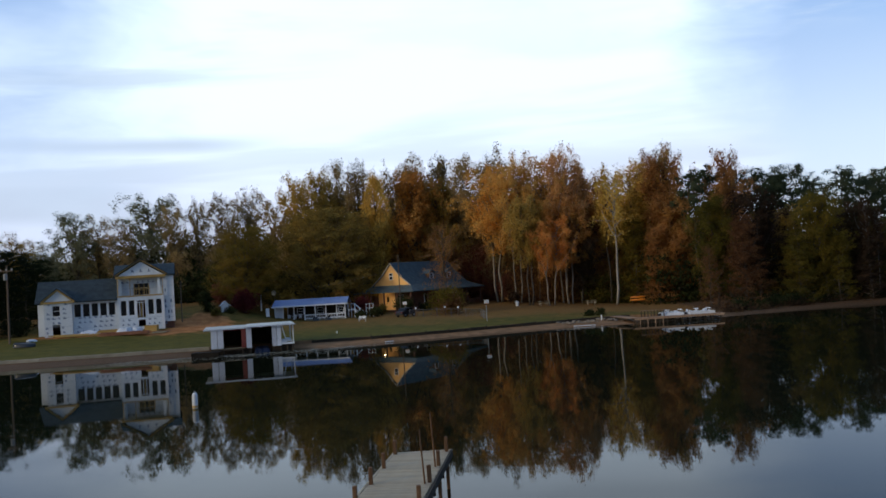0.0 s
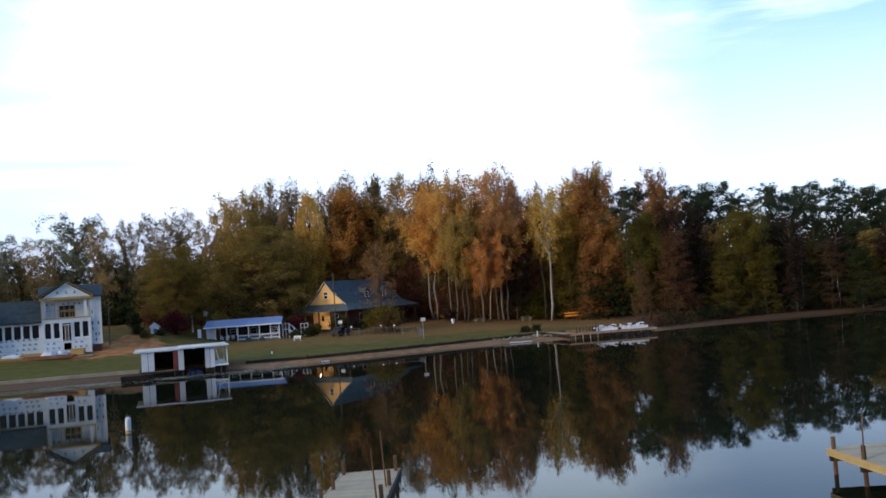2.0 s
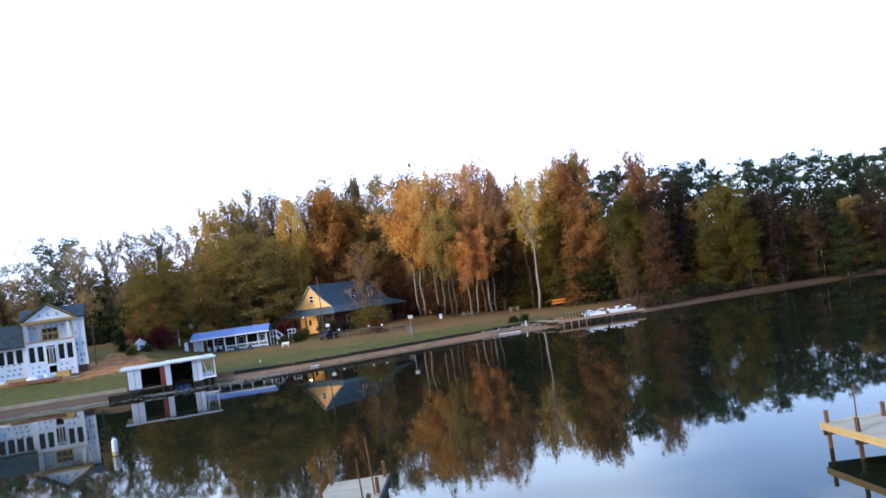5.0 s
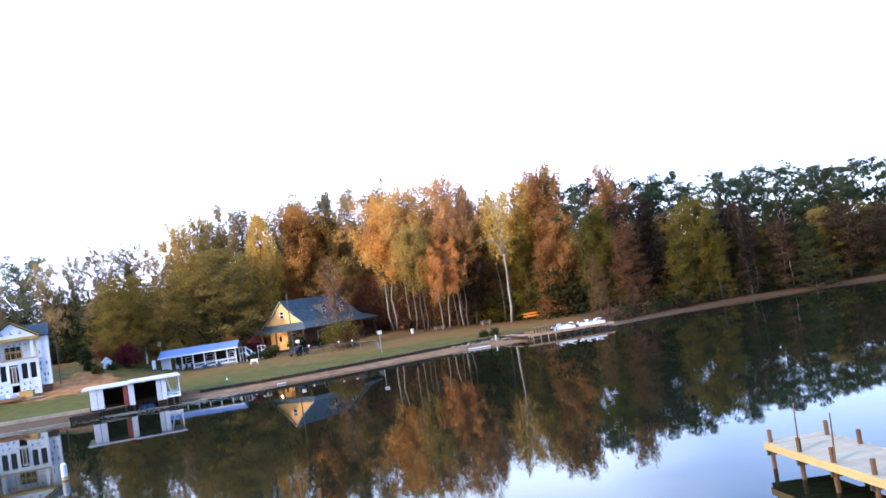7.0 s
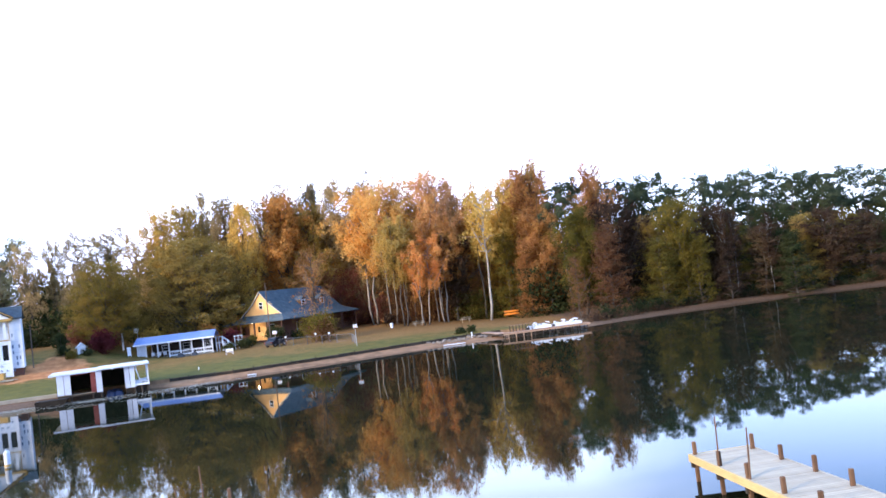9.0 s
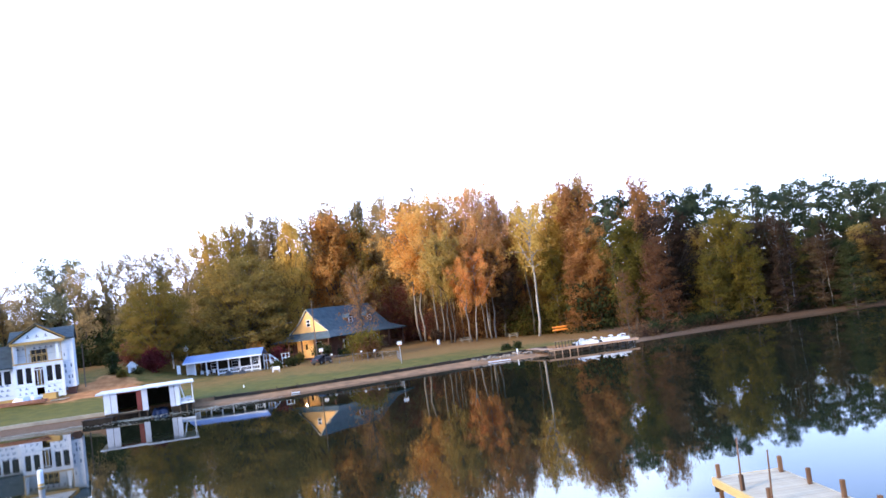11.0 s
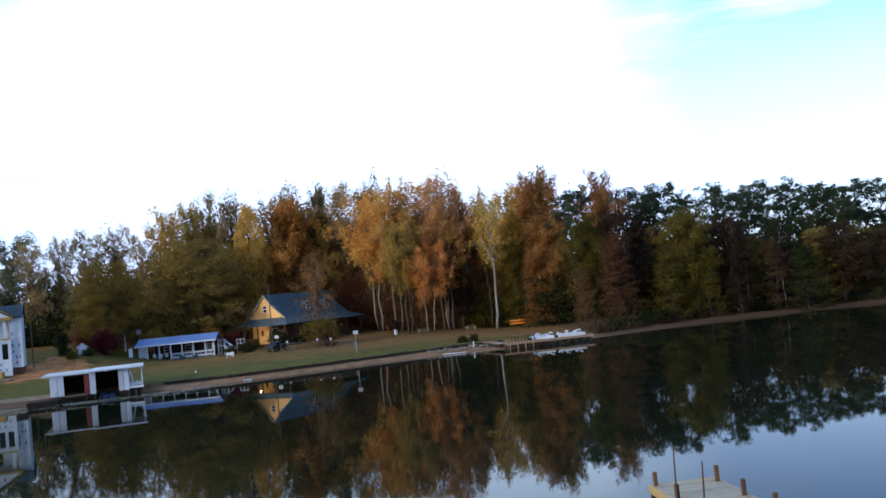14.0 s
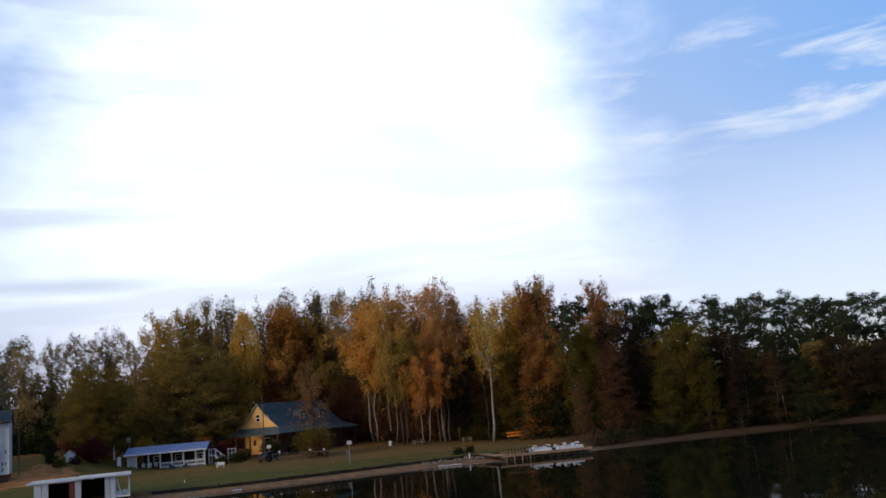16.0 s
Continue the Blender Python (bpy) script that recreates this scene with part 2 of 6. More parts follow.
def box(x0, x1, y0, y1, z0, z1, bm=None, bevel=0.0):
    """A block between two corners; bevel rounds its edges."""
    own = bmesh.new()
    vs = [own.verts.new((x, y, z)) for x in (x0, x1) for y in (y0, y1) for z in (z0, z1)]
    for f in ((0, 1, 3, 2), (4, 6, 7, 5), (0, 4, 5, 1), (2, 3, 7, 6), (0, 2, 6, 4), (1, 5, 7, 3)):
        own.faces.new([vs[i] for i in f])
    if bevel:
        bmesh.ops.bevel(own, geom=own.edges[:], offset=bevel, segments=1, affect="EDGES")
    if bm is None:
        return own
    return join(bm, own)


def join(bm, other):
    me = bpy.data.meshes.new("tmp")
    other.to_mesh(me)
    other.free()
    bm.from_mesh(me)
    bpy.data.meshes.remove(me)
    return bm


def moved(bm, m):
    bmesh.ops.transform(bm, matrix=m, verts=bm.verts[:])
    return bm


def prism(points, depth_axis, d0, d1):
    """A slab: a polygon (2D points) pulled along one axis ('x', 'y' or 'z') from d0 to d1."""
    bm = bmesh.new()

    def at(p, d):
        return {"x": (d, p[0], p[1]), "y": (p[0], d, p[1]), "z": (p[0], p[1], d)}[depth_axis]
    a = [bm.verts.new(at(p, d0)) for p in points]
    b = [bm.verts.new(at(p, d1)) for p in points]
    bm.faces.new(a)
    bm.faces.new(b[::-1])
    for i in range(len(points)):
        j = (i + 1) % len(points)
        bm.faces.new((a[i], b[i], b[j], a[j]))
    bmesh.ops.recalc_face_normals(bm, faces=bm.faces[:])
    return bm


def tube(points, radii, sides=7, bm=None):
    """A round, tapered pipe along points."""
    bm = bm or bmesh.new()
    rings = []
    for i, p in enumerate(points):
        p = Vector(p)
        d = (Vector(points[min(i + 1, len(points) - 1)]) - Vector(points[max(i - 1, 0)])).normalized()
        u = d.orthogonal().normalized()
        w = d.cross(u)
        rings.append([bm.verts.new(p + radii[i] * (math.cos(a) * u + math.sin(a) * w)) for a in [2 * math.pi * k / sides for k in range(sides)]])
    for a, b in zip(rings, rings[1:]):
        for k in range(sides):
            bm.faces.new((a[k], a[(k + 1) % sides], b[(k + 1) % sides], b[k]))
    bm.faces.new(rings[0][::-1])
    bm.faces.new(rings[-1])
    return bm


# ---- ground and water ----
SHORE_X = [-160, -75, -52, -38, -32, -25.5, -24, -22.6, -13.6, -12.4, -7, 0.5, 8, 15, 19, 25, 30, 40, 50, 60, 80, 110, 150]
SHORE_Y = [62, 72.5, 77.5, 80.0, 82, 82.8, 83.4, 86.0, 87.0, 84.6, 86.3, 89.2, 92, 92.6, 92, 93, 95, 99, 102, 102.5, 100, 90, 60]
WALL_X = [-60, -42, -34, -25, -14, -7, 0.5, 8, 18]
WALL_Y = [83.5, 84.5, 85.3, 86.6, 88.0, 88.4, 91.2, 94.6, 98.6]


def shore(x):
    return float(np.interp(x, SHORE_X, SHORE_Y))


def wall_line(x):
    return float(np.interp(x, WALL_X + [25, 40, 60, 80, 150], WALL_Y + [98.0, 102.0, 105.0, 103.0, 64.0]))


def ground_z(x, y):
    """Height of the land, the beach and the lake's bed."""
    s, w = shore(x), wall_line(x)
    if y < s:
        return -min(1.6, 0.25 * (s - y))
    lip = 0.36 if x < 20 else 0.30
    if y < w:
        return lip * (y - s) / max(w - s, 0.3)
    d = y - w
    step = 0.62 if x < 20 else float(np.interp(x, [20, 30], [0.62, 0.34]))
    slope = float(np.interp(x, [-60, -38, -30, -17, 0, 10, 25, 40, 80], [0.075, 0.095, 0.075, 0.032, 0.038, 0.036, 0.014, 0.035, 0.045]))
    z = step + slope * min(d, 40) + 0.012 * max(0, d - 40)
    terrace = math.exp(-((x + 29.0) / 5.5) ** 2)
    k = min(1, max(0, (y - 104.5) / 6.0))
    z += 1.25 * terrace * k * k * (3 - 2 * k)
    if y > w + 0.3:
        z += 0.10 * (noise.noise((x * 0.12, y * 0.12, 3.3))) + 0.03 * noise.noise((x * 0.6, y * 0.6, 1.7))
    return z


def tree_line(x):
    """Where lawn gives way to the woods' leaf litter."""
    return float(np.interp(x, [-60, -30, -12, 8, 20, 28, 34, 150], [118, 122, 126, 118.5, 116, 112, 101, 98]))


def build_ground():
    xs = [-900, -500, -300, -200, -150, -120, -100] + list(np.arange(-90, 105, 0.7)) + [115, 130, 150, 200, 300, 500, 900]
    rows_low = [-900, -300, -80, -20, 2, 8, 14, 40]
    rows_far = [0.5, 1.2, 2, 3, 4, 5.2, 6.5, 8, 9.5, 11, 13, 15, 17, 19, 21, 23, 25, 28, 31, 35, 40, 50, 70, 120, 300, 900]
    verts, zone = [], []
    for x in xs:
        s, w = shore(x), wall_line(x)
        col = []
        for y in rows_low:
            col.append((x, y, 1.0 if y < 3 else -1.6, 0.0))
        col.append((x, s - 6, -1.5, 1.0))
        for k in (0.0, 0.25, 0.5, 0.75):
            y = s + (w - 0.05 - s) * k
            col.append((x, y, ground_z(x, y) + 0.04 * noise.noise((x * 0.9, y * 0.9, 0.2)) * (k > 0), 1.0))
        col.append((x, w - 0.05, ground_z(x, w - 0.05), 1.0))
        col.append((x, w + 0.03, ground_z(x, w + 0.03), 0.6))
        for d in rows_far:
            col.append((x, w + d, ground_z(x, w + d), 0.0))
        for (a, b, c, z) in col:
            verts.append((a, b, c))
            zone.append(z)
    n = len(verts) // len(xs)
    faces = [(i * n + j, (i + 1) * n + j, (i + 1) * n + j + 1, i * n + j + 1) for i in range(len(xs) - 1) for j in range(n - 1)]
    me = bpy.data.meshes.new("ground")
    me.from_pydata(verts, [], faces)
    me.attributes.new("beach", "FLOAT", "POINT").data.foreach_set("value", zone)
    litter = []
    for (x, y, z) in verts:
        k = (y - tree_line(x) + 3.0) / 6.0
        lawn = float(np.interp(x, [-30, -10, 6, 20, 30], [0.0, 0.18, 0.40, 0.72, 0.9]))
        far = float(np.interp(y - wall_line(x), [0, 6, 12, 20], [-0.42, -0.20, 0.26, 0.42]))
        litter.append(max(min(1.0, max(0.0, k)), min(1.0, max(0.0, lawn + far))))
    me.attributes.new("litter", "FLOAT", "POINT").data.foreach_set("value", litter)
    clay = []
    for (x, y, z) in verts:
        k = math.exp(-((x + 28.7) / 3.4) ** 2 - ((y - 104.8) / 4.0) ** 2)
        k += 0.62 * math.exp(-((x + 39.0) / 8.5) ** 4 - ((y - 99.6) / 1.8) ** 2)
        clay.append(min(1.0, 1.4 * k))
    me.attributes.new("clay", "FLOAT", "POINT").data.foreach_set("value", clay)
    # darkens the soil of the shaded right bank, and the left beach
    soil_darken = [max(min(1.0, max(0.0, (x - 27.0) / 6.0)), 0.8 * min(1.0, max(0.0, (-19.0 - x) / 5.0)) * (wall_line(x) > y)) for (x, y, z) in verts]
    me.attributes.new("soil_darken", "FLOAT", "POINT").data.foreach_set("value", soil_darken)
    m, nd, b, co = material("lawn_and_soil")

    def attr(name):
        a = nd.add("ShaderNodeAttribute")
        a.attribute_name = name
        return a.outputs["Fac"]
    big, mid, fine = nd.noise(co, 0.16, 4.0), nd.noise(co, 0.9, 4.0), nd.noise(co, 9.0, 4.0, 0.7)
    wob = nd.math("ADD", nd.math("MULTIPLY", nd.math("SUBTRACT", big, 0.5), 0.9), nd.math("MULTIPLY", nd.math("SUBTRACT", mid, 0.5), 0.7))
    grass = nd.mix(nd.smooth(mid, 0.3, 0.7), (0.046, 0.050, 0.006), (0.103, 0.085, 0.010))
    grass = nd.mix(nd.math("MULTIPLY", fine, 0.5), grass, (0.132, 0.098, 0.015))
    leafy = nd.mix(nd.smooth(fine, 0.35, 0.65), (0.128, 0.064, 0.017), (0.262, 0.134, 0.038))
    sand = nd.mix(nd.smooth(mid, 0.3, 0.7), (0.11, 0.056, 0.023), (0.25, 0.13, 0.058))
    sand = nd.mix(nd.math("MULTIPLY", fine, 0.4), sand, (0.34, 0.21, 0.12))
    red = nd.mix(nd.smooth(mid, 0.3, 0.7), (0.28, 0.11, 0.035), (0.46, 0.20, 0.07))
    col = nd.mix(nd.smooth(nd.math("ADD", attr("litter"), wob), 0.12, 0.85), grass, leafy)
    col = nd.mix(nd.smooth(nd.math("ADD", attr("clay"), wob), 0.25, 0.6), col, red)
    col = nd.mix(nd.smooth(nd.math("ADD", attr("beach"), nd.math("MULTIPLY", wob, 0.3)), 0.45, 0.65), col, sand)
    # darker soil; the right bank's shade is put into this colour
    dark_soil = nd.mix(nd.smooth(fine, 0.35, 0.65), (0.062, 0.036, 0.018), (0.140, 0.080, 0.043))
    col = nd.mix(nd.smooth(nd.math("ADD", attr("soil_darken"), nd.math("MULTIPLY", wob, 0.4)), 0.3, 0.8), col, dark_soil)
    nd.link(col, b.inputs["Base Color"])
    b.inputs["Roughness"].default_value = 0.95
    b.inputs["Specular IOR Level"].default_value = 0.15
    bump(nd, b, fine, 0.7, 0.06)
    me.materials.append(m)
    me.polygons.foreach_set("use_smooth", [True] * len(me.polygons))
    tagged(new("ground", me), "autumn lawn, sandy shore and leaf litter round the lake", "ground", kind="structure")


build_ground()


def build_water():
    me = bpy.data.meshes.new("water")
    me.from_pydata([(-400, 2.5, 0), (400, 2.5, 0), (400, 130, 0), (-400, 130, 0)], [], [(0, 1, 2, 3)])
    m, n, b, co = material("lake_water")
    b.inputs["Base Color"].default_value = (0.008, 0.010, 0.005, 1)
    b.inputs["Roughness"].default_value = 0.022
    b.inputs["IOR"].default_value = 1.165
    v = n.mapped(co, (0.55, 1.0, 1.0))
    waves = n.math("ADD", n.noise(v, 0.9, 2.0), n.math("MULTIPLY", n.noise(v, 0.13, 2.0), 2.5))
    bump(n, b, waves, 0.034, 0.03)
    me.materials.append(m)
    tagged(new("water", me), "still dark lake water mirroring sky and woods", "water", kind="structure")


build_water()

# ---- trees ----


def leaf_mesh(name, points, sizes, mat, rng, facing=None, rise=0.6):
    """Many small pointed leaf sprays. facing: the way each one turns its face, more or less."""
    k = len(points)
    face = rng.normal(size=(k, 3))
    if facing is not None:
        face = face * 0.45 + facing
    face /= np.linalg.norm(face, axis=1)[:, None] + 1e-9
    along = rng.normal(size=(k, 3))
    along[:, 2] *= rise
    along -= face * (along * face).sum(1)[:, None]
    along /= np.linalg.norm(along, axis=1)[:, None] + 1e-9
    side = np.cross(face, along)
    s = sizes[:, None]
    wide = rng.uniform(0.55, 0.95, k)[:, None]
    skew = rng.uniform(-0.4, 0.4, k)[:, None]
    tri = np.stack([points - along * s + side * s * skew, points + side * s * wide + along * s * 0.6, points - side * s * wide + along * s], 1).reshape(-1, 3)
    me = bpy.data.meshes.new(name)
    me.vertices.add(3 * k)
    me.vertices.foreach_set("co", tri.astype(np.float32).ravel())
    me.loops.add(3 * k)
    me.loops.foreach_set("vertex_index", np.arange(3 * k, dtype=np.int32))
    me.polygons.add(k)
    me.polygons.foreach_set("loop_start", np.arange(0, 3 * k, 3, dtype=np.int32))
    me.update(calc_edges=True)
    me.materials.append(mat)
    return me


# crown radius, bare share of the height, stems, leaders, limbs, rise of the limbs, spray size across and up, leaves
FORMS = {
    "tall": (3.7, 0.14, 1, 9, 54, 1.2, 0.58, 0.80, 22000),
    "poplar": (3.4, 0.40, 2, 8, 40, 1.4, 0.52, 0.74, 15000),
    "birch": (1.9, 0.50, 1, 1, 30, 1.2, 0.42, 0.70, 4200),
    "round": (9.0, 0.06, 1, 0, 190, 0.5, 0.95, 0.50, 62000),
    "low": (4.4, 0.02, 1, 3, 62, 0.38, 0.78, 0.40, 16000),
    "pine": (2.3, 0.60, 1, 0, 22, 0.45, 0.52, 0.36, 5600),
    "sparse": (4.6, 0.20, 1, 9, 52, 0.9, 0.62, 0.62, 15000),
}


BACK = 0.36           # share of leaves, larger ones, on the trees far back


def tree_meshes(form, seed, share):
    """One tree of height 20: the woody frame, and the place, size and facing of its leaves."""
    rng = np.random.default_rng(seed)
    radius, bare, stems, leaders, limbs, lean, across, up, leaves = FORMS[form]
    H = 20.0
    bm = bmesh.new()
    sprays = []          # centre, scale, how full

    def branch(p, d, length, r, steps=3, lift=0.08, wander=0.16):
        p, d = np.array(p, float), np.array(d, float)
        d /= np.linalg.norm(d)
        pts = [p]
        for i in range(steps):
            d = d + rng.normal(size=3) * wander + np.array([0, 0, lift])
            d /= np.linalg.norm(d)
            pts.append(pts[-1] + d * length / steps)
        tube([tuple(q) for q in pts], [r * (1 - 0.9 * i / steps) for i in range(steps + 1)], 5, bm)
        return pts

    def profile(g):
        """Reach of the limbs at the share g of the crown's height."""
        if form == "round":
            return math.sqrt(max(0.03, 1 - (1.42 * g - 0.44) ** 2))
        if form == "low":
            return 1.0 - 0.70 * g ** 1.3
        if form == "pine":
            return 0.60 + 0.5 * math.sin(math.pi * min(1.0, 0.10 + 0.9 * g))
        return (0.50 + 0.62 * math.sin(math.pi * min(1.0, 0.10 + 0.68 * g))) * (1.0 if g < 0.82 else 1.0 - 1.5 * (g - 0.82))
    trunks = []
    for s in range(stems):
        a = 6.28 * s / stems + rng.uniform(0, 1.2)
        off = 0.0 if stems == 1 else 0.42
        top = np.array((rng.normal() * 0.4 + math.cos(a) * off * 4.0, rng.normal() * 0.4 + math.sin(a) * off * 4.0, H * (0.96 if s == 0 else rng.uniform(0.84, 0.95))))
        base = np.array((math.cos(a) * off, math.sin(a) * off, -0.5))
        if form == "round":
            top[2] = H * 0.7
        r = {"round": 0.42, "birch": 0.16, "pine": 0.20, "low": 0.20}.get(form, 0.25) * (1.0 if stems == 1 else 0.62)
        pts = [base + (top - base) * i / 7 + np.array([rng.normal(), rng.normal(), 0]) * 0.16 * (0 < i < 7) for i in range(8)]
        tube([tuple(p) for p in pts], [r * (1 - 0.86 * i / 7) for i in range(8)], 7, bm)
        trunks.append(pts)
        sprays.append((pts[-1], 0.8, 0.7))

    def on_trunk(tr, f):
        j = min(int(f * 7), 6)
        return tr[j] + (tr[j + 1] - tr[j]) * (f * 7 - j)
    # upright leaders that end in separate spires
    for i in range(leaders):
        f = rng.uniform(max(bare, 0.30), 0.72)
        a = i * 2.4 + rng.uniform(0, 1.0)
        p = on_trunk(trunks[i % stems], f)
        ln = H * (rng.uniform(0.84, 1.02) - f)
        spread = rng.uniform(0.25, 0.85)
        q = branch(p, (math.cos(a) * spread, math.sin(a) * spread, 1.0), ln, 0.10, 5, 0.12, 0.10)
        for k, pt in enumerate(q[1:]):
            n = 4 if k < 3 else 3
            for _ in range(n):
                sprays.append((pt + rng.normal(size=3) * np.array([0.55, 0.55, 0.8]) * (0.8 if k < 3 else 0.42), 1.0 if k < 3 else 0.72, 1.0 if k < 3 else 0.6))
    # limbs all round
    for i in range(limbs):
        f = bare + (0.95 - bare) * ((i + rng.uniform(0, 0.9)) / limbs)
        if form == "round":
            f = min(f, 0.93) * 0.74
        p = on_trunk(trunks[i % stems], f)
        g = (i + 0.5) / limbs
        reach = radius * profile(g) * rng.uniform(0.72, 1.12)
        a = i * 2.4 + rng.normal() * 0.4
        if form == "round":
            aim = np.array([math.cos(a) * reach, math.sin(a) * reach, H * (0.13 + 0.84 * g) - p[2]])
            q = branch(p, aim, float(np.linalg.norm(aim)), 0.10, 3, 0.03, 0.06)
        else:
            q = branch(p, (math.cos(a), math.sin(a), lean * rng.uniform(-0.1, 1.6)), max(0.7, reach * 1.1), 0.085, 3, 0.08 if form != "low" else 0.02)
        for k, (pt, many) in enumerate(zip(q[1:], (1, 3, 5))):
            for _ in range(many):
                j = np.clip(rng.normal(size=3), -1.6, 1.6) * np.array([across, across, up]) * (0.9 if form not in ("round", "low") else 1.15)
                sprays.append((pt + j, rng.uniform(0.75, 1.15), 1.0))
    c = np.array([s[0] for s in sprays])
    size = np.array([s[1] for s in sprays])
    full = np.array([s[2] for s in sprays])
    if form == "sparse":
        keep = rng.uniform(size=len(c)) < 0.85
        c, size, full = c[keep], size[keep], full[keep]
    total = leaves * share
    count = np.maximum(3, (full * size ** 2 * total / (full * size ** 2).sum())).astype(int)
    ball = rng.normal(size=(count.sum(), 3))
    ball /= np.linalg.norm(ball, axis=1)[:, None]
    where = ball * (rng.uniform(0.08, 1.0, len(ball)) ** 0.5)[:, None]
    pts = np.repeat(c, count, 0) + where * np.array([across, across, up]) * np.repeat(size, count)[:, None] * 1.25
    pts[:, 2] = np.maximum(pts[:, 2], 0.25)
    outward = pts - np.array([0, 0, H * (0.5 + bare / 2)])
    outward[:, 2] *= 0.5
    outward /= np.linalg.norm(outward, axis=1)[:, None] + 1e-9
    facing = ball * 0.6 + outward * 0.5 + np.array([0, 0, 0.15])
    sizes = rng.uniform(0.085, 0.175, len(pts)) * (1.5 if share == BACK else 1.0)
    return bm, pts, sizes, facing, rng


TREES = {}
TREE_LABELS = {
    "orange": "tall tree with orange autumn leaves", "gold": "tall tree with yellow autumn leaves", "green": "leafy tree, green turning to olive",
    "dark": "dark green tree at the wood's edge, shade put into its leaves", "fir": "tall blue-green pine with an open ragged crown", "rust": "tree with rusty brown autumn leaves", "red": "tree with red-orange autumn leaves",
    "lime": "tree with yellow-green leaves beside the lawn", "olive": "tree with olive and yellowing leaves", "dim_olive": "olive tree at the wood's edge, leaves dimmed to carry its shade", "dim_brown": "tree with dark brown leaves, the wood's shade put into their colour",
    "blush": "tall thin-leaved tree with pinkish orange leaves", "pale": "thin-leaved tree, pale against the sky", "dun": "tall grey-brown tree with thinning leaves",
    "tan": "tall tree with tan leaves over pale stems", "russet": "spreading tree with russet leaves at the wood's edge",
}


def tree(form, colour, x, y, top, width=1.0, seed=0, pale=False, label="", share=1.0):
    """A tree on the ground at (x, y) whose tip reaches the height top."""
    key = (form, colour, seed, pale, share)
    if key not in TREES:
        bm, pts, sizes, facing, rng = tree_meshes(form, seed * 7 + len(form), share)
        wood = bpy.data.meshes.new("trunk")
        bm.to_mesh(wood)
        bm.free()
        wood.materials.append((M_BARK_WHITE if form == "birch" else M_BARK_PALE) if pale else M_BARK)
        wood.polygons.foreach_set("use_smooth", [True] * len(wood.polygons))
        TREES[key] = (wood, leaf_mesh("crown", pts, sizes, LEAVES[colour], rng, facing, 1.4 if form in ("tall", "poplar", "birch", "sparse") else 0.6))
    z = ground_z(x, y)
    e = thing("tree", label or TREE_LABELS[colour], "tree", (x, y, z), (seed * 77 + x * 31) % 360, "trees of the wood")
    s = (top - z) / {"pine": 19.3, "tall": 19.8}.get(form, 20.3)
    for nm, me in zip(("trunk", "crown"), TREES[key]):
        o = new(nm, me)
        o.parent = e
    e.scale = (s * width, s * width, s)
    return e


# ---- the wood: trees that stand out one by one ----
tree("round", "green", -25.9, 118, 14.5, 0.94, 1, label="broad green tree with a rounded crown beside the lawn")
tree("round", "olive", -16.3, 126, 17.2, 1.08, 2, label="broad olive tree with a spreading crown beside the lawn")
tree("tall", "gold", -20.5, 131, 21.0, 0.76, 1)
tree("tall", "gold", -18.1, 133, 21.9, 0.74, 2)
tree("tall", "dun", -15.5, 137, 23.1, 0.78, 3)
tree("tall", "dun", -12.1, 134, 22.3, 0.73, 4)
tree("tall", "gold", -9.2, 131, 21.1, 0.63, 5)
tree("tall", "dun", -6.4, 138, 22.6, 0.74, 6)
tree("tall", "dun", -3.0, 138, 23.6, 0.76, 7)
tree("tall", "orange", -3.5, 135.5, 21.6, 1.20, 8)
tree("tall", "dun", 0.4, 141, 23.8, 0.65, 9)
tree("tall", "olive", -0.4, 136.5, 19.6, 1.13, 10)
tree("tall", "dun", 4.2, 137, 23.2, 0.77, 11)
tree("poplar", "orange", 8.2, 130, 21.7, 1.22, 12, True)
tree("tall", "dun", 8.5, 134, 23.1, 0.76, 13)
tree("poplar", "tan", 10.5, 126, 21.8, 0.82, 14, True)
tree("poplar", "tan", 13.4, 128, 22.4, 0.87, 15, True)
tree("poplar", "blush", 17.1, 126, 22.7, 0.73, 16, True)
tree("poplar", "blush", 19.4, 129, 23.1, 0.67, 17, True)
tree("tall", "rust", 22.1, 131, 19.0, 0.99, 18)
tree("birch", "gold", 23.1, 124, 20.4, 0.91, 19)
tree("tall", "gold", 27.6, 128, 20.1, 0.91, 20)
tree("tall", "rust", 30.7, 131, 20.8, 0.83, 21)
tree("tall", "rust", 31.5, 124, 21.0, 0.96, 22)
tree("tall", "gold", 32.3, 127, 21.6, 0.51, 23)
tree("poplar", "lime", 11.8, 121, 16.0, 1.11, 26)
tree("poplar", "red", 14.5, 120.5, 13.3, 1.15, 27, True)
tree("poplar", "rust", 17.5, 123, 15.9, 1.13, 28, True)
tree("sparse", "rust", 0.0, 115.5, 12.7, 1.02, 29, share=0.27, label="rusty brown tree standing before the yellow house")
tree("low", "russet", 7.4, 138, 14.0, 1.10, 30)
tree("tall", "dim_brown", 19.3, 125, 12.4, 1.42, 31)
tree("low", "dim_olive", 26.8, 124, 13.5, 0.81, 32)
tree("low", "rust", 29.0, 120, 11.2, 0.98, 33)
tree("tall", "rust", 32.1, 121, 14.9, 1.29, 34)
tree("tall", "rust", 38.5, 120, 19.6, 0.79, 35)
tree("tall", "dim_olive", 33.2, 109, 13.4, 1.25, 36)
tree("birch", "dim_brown", 50.8, 106, 12.4, 0.85, 37, True)
tree("birch", "dim_brown", 52.1, 107, 11.8, 0.84, 38, True)
